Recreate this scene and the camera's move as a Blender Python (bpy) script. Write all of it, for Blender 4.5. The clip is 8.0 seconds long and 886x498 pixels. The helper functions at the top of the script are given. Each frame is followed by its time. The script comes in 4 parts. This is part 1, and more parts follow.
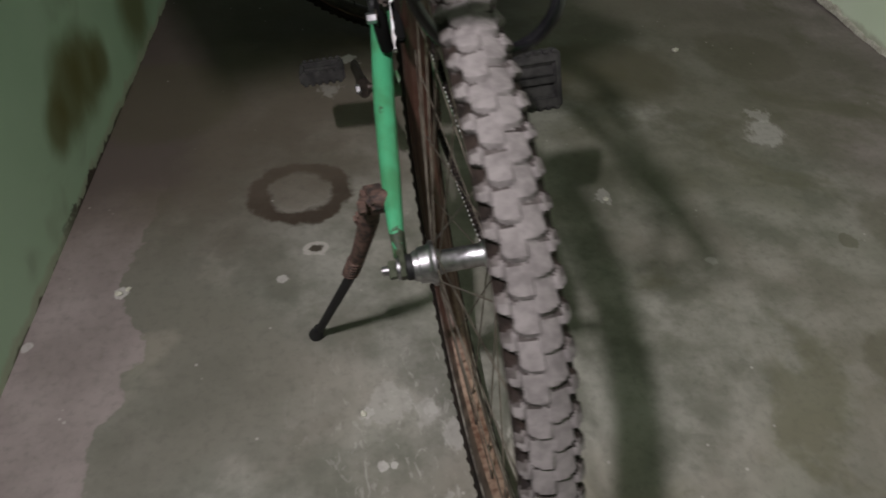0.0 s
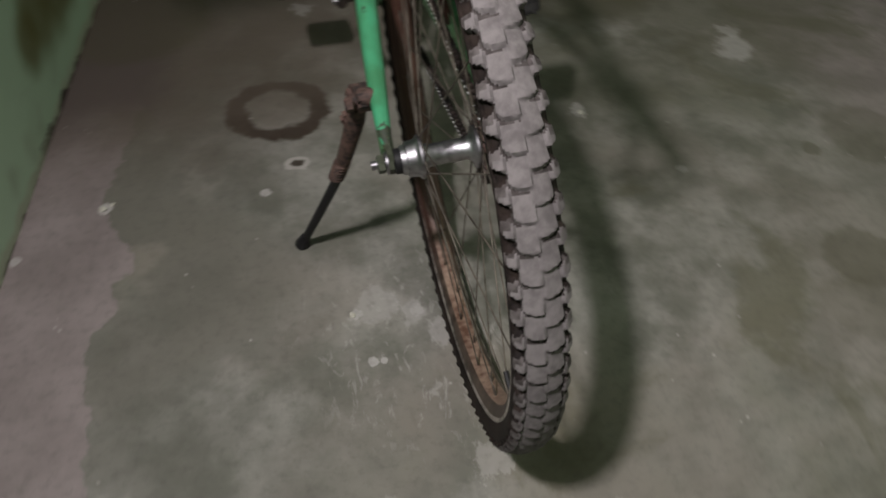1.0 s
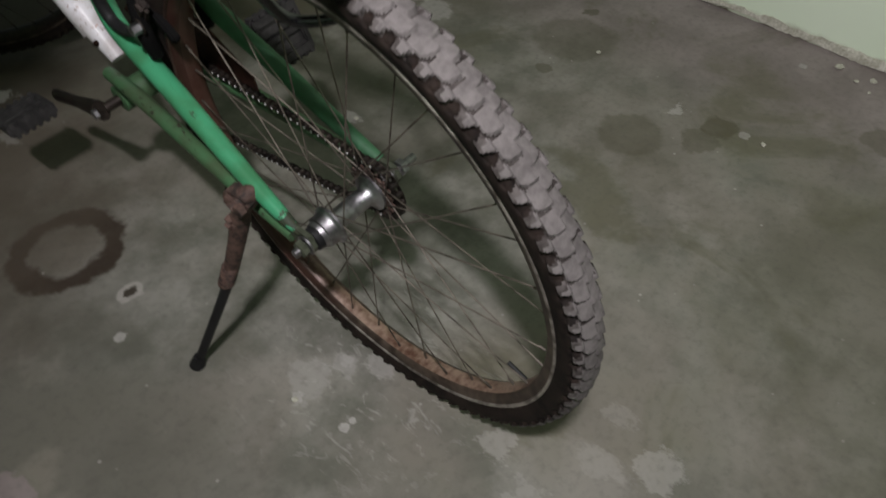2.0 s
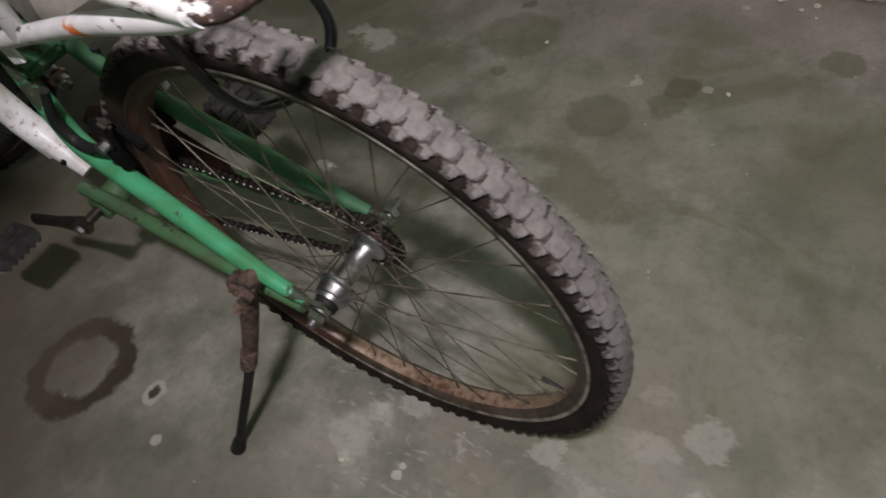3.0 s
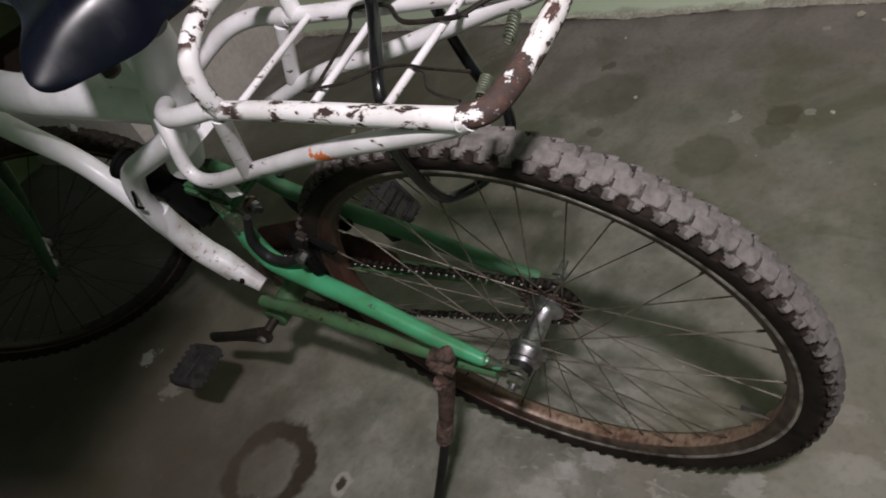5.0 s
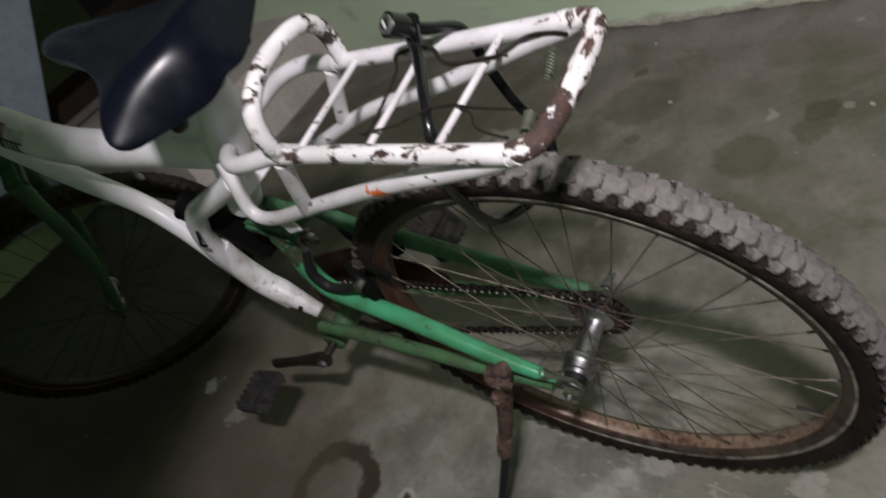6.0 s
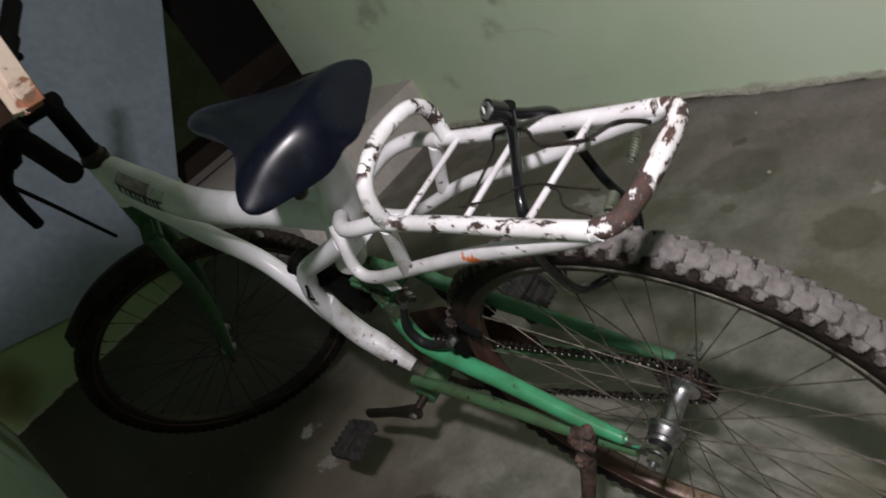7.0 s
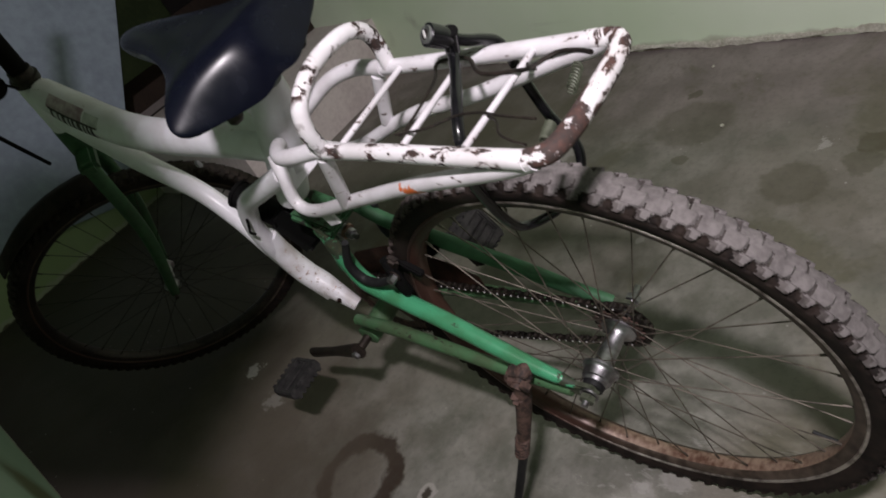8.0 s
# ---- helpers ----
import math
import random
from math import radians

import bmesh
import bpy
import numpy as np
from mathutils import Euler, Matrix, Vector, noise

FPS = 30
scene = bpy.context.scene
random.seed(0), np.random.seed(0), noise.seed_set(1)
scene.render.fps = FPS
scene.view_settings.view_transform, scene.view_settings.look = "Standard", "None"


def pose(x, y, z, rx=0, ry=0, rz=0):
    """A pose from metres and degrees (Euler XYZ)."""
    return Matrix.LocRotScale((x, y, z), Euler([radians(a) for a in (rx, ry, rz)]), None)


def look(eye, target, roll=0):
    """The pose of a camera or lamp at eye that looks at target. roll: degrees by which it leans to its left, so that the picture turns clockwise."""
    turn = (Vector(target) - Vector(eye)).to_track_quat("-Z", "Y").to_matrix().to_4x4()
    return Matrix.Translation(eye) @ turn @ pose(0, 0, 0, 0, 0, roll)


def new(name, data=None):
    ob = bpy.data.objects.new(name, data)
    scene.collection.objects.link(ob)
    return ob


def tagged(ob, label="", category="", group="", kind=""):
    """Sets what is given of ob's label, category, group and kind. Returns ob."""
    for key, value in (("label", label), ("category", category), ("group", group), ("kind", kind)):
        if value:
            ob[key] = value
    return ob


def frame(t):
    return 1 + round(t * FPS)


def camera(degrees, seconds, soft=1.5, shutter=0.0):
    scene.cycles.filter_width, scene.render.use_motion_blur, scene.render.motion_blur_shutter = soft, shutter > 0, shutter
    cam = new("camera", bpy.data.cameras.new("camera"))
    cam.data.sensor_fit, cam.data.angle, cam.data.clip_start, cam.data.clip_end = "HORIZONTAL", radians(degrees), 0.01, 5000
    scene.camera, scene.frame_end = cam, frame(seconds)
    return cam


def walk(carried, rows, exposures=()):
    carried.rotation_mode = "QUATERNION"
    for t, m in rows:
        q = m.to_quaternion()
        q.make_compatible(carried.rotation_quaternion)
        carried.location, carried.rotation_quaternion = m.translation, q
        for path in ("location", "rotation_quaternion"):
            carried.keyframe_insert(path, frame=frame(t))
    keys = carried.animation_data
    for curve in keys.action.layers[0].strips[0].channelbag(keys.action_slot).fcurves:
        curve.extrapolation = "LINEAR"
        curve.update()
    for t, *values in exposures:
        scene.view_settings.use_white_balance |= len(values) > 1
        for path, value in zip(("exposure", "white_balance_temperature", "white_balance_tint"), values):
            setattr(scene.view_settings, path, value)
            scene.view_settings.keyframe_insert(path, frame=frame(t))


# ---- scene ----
cam = camera(65.1, 8.0, 1.7, 0.55)
PATH = [
    (0, (-0.171, -0.523, 0.831), (0.142, 0.922, -0.516), 2.7),
    (0.2, (-0.147, -0.526, 0.825), (0.148, 0.915, -0.529), 1.6),
    (0.5, (-0.171, -0.564, 0.815), (0.075, 0.829, -0.599), 2.7),
    (0.8, (-0.17, -0.586, 0.796), (0.058, 0.815, -0.614), 2.6),
    (1, (-0.2, -0.578, 0.815), (0.177, 0.732, -0.648), 4.2),
    (1.2, (-0.258, -0.571, 0.803), (0.25, 0.713, -0.644), 1.9),
    (1.5, (-0.364, -0.513, 0.801), (0.497, 0.557, -0.654), 5.6),
    (1.7, (-0.394, -0.462, 0.83), (0.587, 0.478, -0.638), 4.1),
    (2.8, (-0.358, -0.457, 0.904), (0.597, 0.52, -0.556), -12.2),
    (3, (-0.376, -0.44, 0.904), (0.646, 0.465, -0.558), -14.1),
    (3.5, (-0.399, -0.398, 0.932), (0.69, 0.604, -0.413), -15.6),
    (4, (-0.429, -0.379, 0.912), (0.698, 0.663, -0.371), -18.6),
    (4.5, (-0.463, -0.37, 0.934), (0.692, 0.732, -0.271), -22.2),
    (4.7, (-0.468, -0.371, 0.95), (0.65, 0.728, -0.293), -23.7),
    (5.8, (-0.49, -0.377, 0.995), (0.545, 0.803, -0.244), -32.0),
    (6, (-0.491, -0.383, 1.003), (0.559, 0.837, -0.185), -32.1),
    (6.5, (-0.506, -0.405, 1.022), (0.501, 0.946, -0.055), -33.8),
    (7, (-0.515, -0.421, 1.038), (0.52, 1.003, 0.089), -32.5),
    (7.2, (-0.511, -0.43, 1.044), (0.49, 1.03, 0.112), -32.8),
    (7.5, (-0.521, -0.431, 1.056), (0.419, 1.052, 0.098), -35.8),
    (7.8, (-0.514, -0.426, 1.028), (0.479, 0.93, -0.056), -31.4),
    (8, (-0.507, -0.429, 1.006), (0.491, 0.908, -0.097), -30.3),
]
walk(cam, [(t, look(eye, target, roll)) for t, eye, target, roll in PATH],
     [(0, 0.25, 6500, 10), (1.0, 0.15, 6500, 10), (1.5, -0.05, 6400, 8), (3.0, 0.1, 6600, 11), (3.5, 0.05, 6700, 10), (4.0, 0.04, 6700, 11), (4.5, -0.12, 6650, 11), (6.0, -0.12, 6500, 10), (7.0, -0.1, 6500, 9), (7.5, -0.2, 6500, 11),
      (8.0, -0.02, 6500, 15)])
# ---- world and light ----
world = bpy.data.worlds.new("night_room")
scene.world = world
world.use_nodes = True
world.node_tree.nodes["Background"].inputs[0].default_value = (0.8, 0.9, 1.0, 1)
world.node_tree.nodes["Background"].inputs[1].default_value = 0.02
# a short lamp batten along the left wall, above and behind the camera
lamp = bpy.data.lights.new("wall_batten", "AREA")
lamp.shape, lamp.size, lamp.size_y = "RECTANGLE", 0.06, 0.10
lamp.energy, lamp.color = 30.0, (0.985, 0.915, 0.955)
lamp_ob = new("wall_batten", lamp)
away = Vector((0.80, 0.30, -0.46)).normalized()
along = (Vector((0, 1, 0)) - away * away.y).normalized()
turn = Matrix((along.cross(-away), along, -away)).transposed().to_4x4()
lamp_ob.matrix_world = Matrix.Translation((-0.625, -0.60, 1.63)) @ turn


# ---- materials ----
def mat(name):
    m = bpy.data.materials.new(name)
    m.use_nodes = True
    return m, m.node_tree, m.node_tree.nodes["Principled BSDF"]


def put(nt, socket, value):
    if hasattr(value, "is_output"):
        nt.links.new(value, socket)
    elif isinstance(value, tuple) and len(value) == 3 and socket.type == "RGBA":
        socket.default_value = (*value, 1)
    else:
        socket.default_value = value


def coord(nt, scale=(1, 1, 1)):
    tc = nt.nodes.new("ShaderNodeTexCoord")
    mp = nt.nodes.new("ShaderNodeMapping")
    mp.inputs["Scale"].default_value = scale
    nt.links.new(tc.outputs["Object"], mp.inputs["Vector"])
    return mp.outputs[0]


def grain(nt, vec, scale, detail=4.0, rough=0.55, warp=0.0):
    n = nt.nodes.new("ShaderNodeTexNoise")
    nt.links.new(vec, n.inputs["Vector"])
    n.inputs["Scale"].default_value, n.inputs["Detail"].default_value = scale, detail
    n.inputs["Roughness"].default_value, n.inputs["Distortion"].default_value = rough, warp
    return n.outputs["Fac"]


def cells(nt, vec, scale):
    n = nt.nodes.new("ShaderNodeTexVoronoi")
    nt.links.new(vec, n.inputs["Vector"])
    n.inputs["Scale"].default_value = scale
    return n.outputs["Distance"]


def step(nt, fac, low, high):
    n = nt.nodes.new("ShaderNodeMapRange")
    n.interpolation_type = "SMOOTHSTEP"
    put(nt, n.inputs[0], fac)
    n.inputs[1].default_value, n.inputs[2].default_value = low, high
    return n.outputs[0]


def calc(nt, op, a, b=0.0, clamp=False):
    n = nt.nodes.new("ShaderNodeMath")
    n.operation, n.use_clamp = op, clamp
    put(nt, n.inputs[0], a), put(nt, n.inputs[1], b)
    return n.outputs[0]


def blend(nt, fac, a, b):
    n = nt.nodes.new("ShaderNodeMix")
    n.data_type = "RGBA"
    put(nt, n.inputs[0], fac), put(nt, n.inputs[6], a), put(nt, n.inputs[7], b)
    return n.outputs[2]


def near(nt, vec, point):
    n = nt.nodes.new("ShaderNodeVectorMath")
    n.operation = "DISTANCE"
    nt.links.new(vec, n.inputs[0])
    n.inputs[1].default_value = point
    return n.outputs["Value"]


def axis(nt, vec, which):
    n = nt.nodes.new("ShaderNodeSeparateXYZ")
    nt.links.new(vec, n.inputs[0])
    return n.outputs[which]


def relief(nt, bsdf, height, strength=0.3, distance=0.002):
    n = nt.nodes.new("ShaderNodeBump")
    n.inputs["Strength"].default_value, n.inputs["Distance"].default_value = strength, distance
    put(nt, n.inputs["Height"], height)
    nt.links.new(n.outputs[0], bsdf.inputs["Normal"])


def plain(name, dark, light, rough=0.5, metal=0.0, scale=60, bump=0.15, coarse=8, gloss=0.5):
    """A surface mottled at two scales between two colours."""
    m, nt, b = mat(name)
    v = coord(nt)
    fine, wide = grain(nt, v, scale), grain(nt, v, coarse, 3)
    f = calc(nt, "ADD", calc(nt, "MULTIPLY", fine, 0.5), calc(nt, "MULTIPLY", wide, 0.5))
    put(nt, b.inputs["Base Color"], blend(nt, step(nt, f, 0.35, 0.65), dark, light))
    put(nt, b.inputs["Roughness"], calc(nt, "ADD", rough - 0.1, calc(nt, "MULTIPLY", fine, 0.2)))
    b.inputs["Metallic"].default_value = metal
    b.inputs["Specular IOR Level"].default_value = gloss
    relief(nt, b, fine, bump, 0.001)
    return m


def rusting(m, rust, start, end):
    """Covers a plain surface with flaky rust or mud towards its front."""
    nt = m.node_tree
    b = nt.nodes["Principled BSDF"]
    v = coord(nt)
    clean = b.inputs["Base Color"].links[0].from_socket
    front_of = calc(nt, "ADD", axis(nt, v, 1), calc(nt, "MULTIPLY", grain(nt, v, 24, 5, 0.7), 0.16))
    put(nt, b.inputs["Base Color"], blend(nt, calc(nt, "MULTIPLY", step(nt, front_of, start, end), 0.88), clean, rust))
    return m


def chipped(name, paint, shade, chip, amount, rust_at=None, rough=0.35, primer=None, even=False, scale=85, stretch=(1, 0.5, 1)):
    """Gloss paint flaked down to dark metal, with an optional patch rusted through."""
    m, nt, b = mat(name)
    v, vs = coord(nt), coord(nt, stretch)
    spread = grain(nt, vs, scale, 6, 0.66, 0.4)
    flake = step(nt, spread, 0.645 - amount, 0.665 - amount)
    halo = step(nt, spread, 0.600 - amount, 0.655 - amount)
    where = step(nt, grain(nt, v, 16, 2), 0.40, 0.48)
    if not even:
        flake, halo = calc(nt, "MULTIPLY", flake, where), calc(nt, "MULTIPLY", halo, where)
    tone = blend(nt, step(nt, grain(nt, v, 22, 4), 0.35, 0.7), paint, shade)
    tone = blend(nt, calc(nt, "MULTIPLY", halo, 0.38), tone, (paint[0] * 0.50, paint[1] * 0.40, paint[2] * 0.33))
    bare = blend(nt, step(nt, grain(nt, v, 110, 5, 0.65), 0.4, 0.66), chip, (chip[0] * 2.1, chip[1] * 1.5, chip[2] * 1.35))
    mask = flake
    for place, size in rust_at or ():
        hole = calc(nt, "ADD", near(nt, v, place), calc(nt, "MULTIPLY", grain(nt, v, 60, 5, 0.72), size * 2.6))
        worn = calc(nt, "SUBTRACT", 1.0, step(nt, grain(nt, v, 80, 5, 0.75, 0.5), 0.585, 0.615))
        mask = calc(nt, "MAXIMUM", mask, calc(nt, "MULTIPLY", step(nt, hole, size * 2.34, size * 2.26), worn))
    if primer:
        spot = calc(nt, "ADD", near(nt, vs, (primer[0] * stretch[0], primer[1] * stretch[1], primer[2] * stretch[2])), calc(nt, "MULTIPLY", grain(nt, v, 150, 5, 0.75), 0.030))
        tone = blend(nt, step(nt, spot, 0.0235, 0.0215), tone, (0.55, 0.13, 0.03))
    put(nt, b.inputs["Base Color"], blend(nt, mask, tone, bare))
    put(nt, b.inputs["Roughness"], calc(nt, "ADD", rough, calc(nt, "MULTIPLY", mask, 0.4)))
    relief(nt, b, calc(nt, "SUBTRACT", calc(nt, "MULTIPLY", grain(nt, v, 120), 0.25), mask), 0.4, 0.0012)
    return m


def floor_material():
    m, nt, b = mat("worn_concrete")
    v = coord(nt)
    wide, mid, fine = grain(nt, v, 1.6, 4), grain(nt, v, 7, 5, 0.6), grain(nt, v, 70, 6, 0.65)
    x = axis(nt, v, 0)
    grey = blend(nt, step(nt, mid, 0.36, 0.66), (0.130, 0.131, 0.106), (0.285, 0.277, 0.246))
    moss = calc(nt, "MULTIPLY", step(nt, wide, 0.46, 0.66), step(nt, mid, 0.35, 0.62))
    tone = blend(nt, calc(nt, "MULTIPLY", moss, 0.75), grey, (0.125, 0.125, 0.085))
    # paler, pinkish strips of older screed along both walls
    edge = calc(nt, "ADD", x, calc(nt, "ADD", calc(nt, "MULTIPLY", grain(nt, v, 5.0, 5, 0.62), 0.22), calc(nt, "MULTIPLY", grain(nt, v, 22, 4), 0.05)))
    strip = calc(nt, "MAXIMUM", step(nt, edge, -0.352, -0.360), calc(nt, "MULTIPLY", step(nt, edge, 0.88, 1.20), 0.85))
    pink = blend(nt, step(nt, mid, 0.3, 0.7), (0.188, 0.158, 0.150), (0.262, 0.224, 0.215))
    damp = calc(nt, "MULTIPLY", step(nt, edge, 0.02, -0.20), step(nt, grain(nt, v, 5.5, 4, 0.6, 0.4), 0.34, 0.50))
    wob = calc(nt, "MULTIPLY", calc(nt, "SUBTRACT", grain(nt, v, 26, 4), 0.5), 0.05)
    blot = calc(nt, "MULTIPLY", calc(nt, "SUBTRACT", grain(nt, coord(nt, (1.5, 0.8, 1)), 15, 6, 0.72), 0.5), 0.13)
    drift = step(nt, grain(nt, v, 2.3, 4, 0.6, 0.3), 0.42, 0.62)
    tone = blend(nt, calc(nt, "MULTIPLY", drift, 0.45), tone, (0.225, 0.196, 0.168))
    # a damp olive margin beside the older screed, whose rim is ragged but sharp
    tone = blend(nt, calc(nt, "MULTIPLY", damp, 0.55), tone, (0.098, 0.098, 0.078))
    tone = blend(nt, calc(nt, "MULTIPLY", strip, 0.95), tone, pink)
    # brown ring left by a can
    r = calc(nt, "ADD", near(nt, v, (-0.222, 0.568, 0.0)), wob)
    ring = calc(nt, "MULTIPLY", step(nt, r, 0.052, 0.068), step(nt, r, 0.106, 0.092))
    tone = blend(nt, calc(nt, "MULTIPLY", calc(nt, "MULTIPLY", ring, step(nt, grain(nt, v, 34, 5, 0.7), 0.16, 0.36)), 0.97), tone, (0.030, 0.018, 0.011))
    tone = blend(nt, calc(nt, "MULTIPLY", step(nt, r, 0.062, 0.045), 0.5), tone, (0.145, 0.122, 0.098))
    # shade towards the far left, painted into the floor as uneven brown
    soil_shade = calc(nt, "ADD", near(nt, v, (-0.55, 1.15, 0.0)), calc(nt, "MULTIPLY", grain(nt, v, 5, 5, 0.65), 0.5))
    tone = blend(nt, calc(nt, "MULTIPLY", step(nt, soil_shade, 1.15, 0.72), 0.84), tone, (0.100, 0.079, 0.060))
    # olive blotches to the right of the bicycle
    soil_shade = calc(nt, "MULTIPLY", step(nt, grain(nt, v, 3.1, 5, 0.62, 0.5), 0.53, 0.66), step(nt, x, -0.15, 0.1))
    tone = blend(nt, calc(nt, "MULTIPLY", soil_shade, 0.62), tone, (0.102, 0.096, 0.056))
    # the box's shadow beneath the front wheel, deepened in the floor colour
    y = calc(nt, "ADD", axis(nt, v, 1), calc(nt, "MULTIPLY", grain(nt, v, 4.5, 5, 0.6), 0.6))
    soil_shade = calc(nt, "MULTIPLY", step(nt, y, 1.20, 1.62), step(nt, x, 0.62, 0.30))
    tone = blend(nt, calc(nt, "MULTIPLY", soil_shade, 0.86), tone, (0.034, 0.027, 0.019))
    # ragged brown ground along the left wall, beyond the pink strip
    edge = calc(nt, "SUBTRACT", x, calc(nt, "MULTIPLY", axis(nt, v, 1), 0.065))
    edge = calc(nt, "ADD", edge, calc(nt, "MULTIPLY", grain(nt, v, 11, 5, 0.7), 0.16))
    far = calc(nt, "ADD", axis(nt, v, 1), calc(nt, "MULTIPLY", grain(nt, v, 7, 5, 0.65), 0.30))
    soil_shade = calc(nt, "MULTIPLY", step(nt, edge, -0.34, -0.46), step(nt, far, 0.66, 0.80))
    tone = blend(nt, calc(nt, "MULTIPLY", soil_shade, 0.72), tone, (0.075, 0.058, 0.052))
    # olive moss, its far right darkened as painted light falloff; darker patches nearer
    for place, size, how in (((0.85, 1.05), 0.55, 0.62), ((0.66, 0.36), 0.50, 0.20), ((0.55, -0.62), 0.42, 0.55), ((0.50, 0.62), 0.22, 0.40)):
        d = calc(nt, "ADD", near(nt, v, (*place, 0.0)), calc(nt, "MULTIPLY", calc(nt, "SUBTRACT", grain(nt, v, 6, 5, 0.65), 0.5), size * 1.3))
        tone = blend(nt, calc(nt, "MULTIPLY", step(nt, d, size * 1.05, size * 0.55), how), tone, (0.095, 0.091, 0.060))
    # whitish scratches and lime smears by the wheel
    smear = calc(nt, "MULTIPLY", step(nt, grain(nt, coord(nt, (2.4, 1, 1)), 24, 6, 0.72, 0.8), 0.56, 0.64), step(nt, near(nt, v, (-0.04, 0.0, 0.0)), 0.26, 0.08))
    tone = blend(nt, calc(nt, "MULTIPLY", smear, 0.42), tone, (0.42, 0.41, 0.38))
    # round oil and damp spots
    for place, size, how in (
        ((0.832, -0.116), 0.040, 0.62), ((0.762, -0.104), 0.042, 0.5), ((0.690, 0.01), 0.075, 0.45), ((0.77, 0.282), 0.022, 0.5), ((1.05, 0.34), 0.018, 0.6), ((0.62, -0.08), 0.07, 0.25), ((1.0, -0.38), 0.05, 0.5),
        ((0.92, 0.30), 0.11, 0.4), ((0.55, 0.95), 0.2, 0.5), ((0.30, 0.95), 0.16, 0.5), ((0.65, -0.62), 0.1, 0.3),
        ((-0.50, 0.56), 0.06, 0.15), ((-0.52, 0.95), 0.2, 0.45), ((0.95, 1.0), 0.15, 0.4), ((0.1, -0.2), 0.05, 0.25),
    ):
        d = calc(nt, "ADD", near(nt, v, (*place, 0.0)), wob)
        tone = blend(nt, calc(nt, "MULTIPLY", step(nt, d, size, size * 0.75), how), tone, (0.070, 0.063, 0.034))
    # pale scuffs and lime marks
    for place, size, how in (
        ((0.81, 0.645), 0.055, 0.6), ((0.83, 0.72), 0.03, 0.5), ((-0.08, 1.10), 0.026, 0.75), ((-0.046, -0.288), 0.030, 0.30), ((0.055, -0.336), 0.030, 0.20), ((0.133, -0.313), 0.024, 0.2), ((-0.02, -0.33), 0.11, 0.25), ((-0.15, -0.28), 0.05, 0.3), ((-0.01, -0.215), 0.020, 0.4), ((0.10, -0.40), 0.034, 0.4), ((-0.02, -0.42), 0.040, 0.45),
        ((-0.112, 0.053), 0.040, 0.38), ((-0.145, 0.048), 0.010, 0.8), ((-0.055, 0.040), 0.014, 0.7), ((-0.131, -0.040), 0.009, 0.9), ((0.823, -0.020), 0.016, 0.6), ((0.842, -0.165), 0.012, 0.5), ((-0.258, 0.334), 0.012, 0.8), ((-0.516, 0.338), 0.012, 0.9), ((-0.119, -0.039), 0.006, 0.9),
        ((-0.06, 0.04), 0.03, 0.4), ((-0.02, 0.0), 0.03, 0.45), ((-0.634, 0.242), 0.008, 0.8), ((0.02, 0.16), 0.012, 0.6),
        ((0.49, 0.27), 0.012, 0.5), ((0.36, 0.47), 0.02, 0.5), ((-0.14, 0.95), 0.035, 0.35), ((1.16, -0.15), 0.012, 0.7),
    ):
        d = calc(nt, "ADD", near(nt, v, (*place, 0.0)), blot if size > 0.015 else calc(nt, "MULTIPLY", blot, 0.3))
        tone = blend(nt, calc(nt, "MULTIPLY", step(nt, d, size, size * 0.7), how), tone, (0.40, 0.385, 0.36))
    # chipped hole by the ring
    d = calc(nt, "ADD", near(nt, v, (-0.201, 0.402, 0.0)), calc(nt, "MULTIPLY", wob, 0.6))
    tone = blend(nt, step(nt, d, 0.022, 0.018), tone, (0.36, 0.34, 0.31))
    tone = blend(nt, step(nt, d, 0.015, 0.011), tone, (0.05, 0.04, 0.03))
    grit = step(nt, cells(nt, v, 26), 0.09, 0.04)
    grit = calc(nt, "MULTIPLY", grit, step(nt, grain(nt, v, 4, 2), 0.5, 0.6))
    tone = blend(nt, calc(nt, "MULTIPLY", grit, 0.55), tone, (0.44, 0.42, 0.39))
    tone = blend(nt, calc(nt, "MULTIPLY", step(nt, fine, 0.45, 0.75), 0.30), tone, (0.07, 0.065, 0.055))
    put(nt, b.inputs["Base Color"], tone)
    put(nt, b.inputs["Roughness"], calc(nt, "ADD", 0.52, calc(nt, "MULTIPLY", mid, 0.3)))
    b.inputs["Specular IOR Level"].default_value = 0.35
    relief(nt, b, calc(nt, "ADD", calc(nt, "MULTIPLY", fine, 0.4), mid), 0.25, 0.003)
    return m


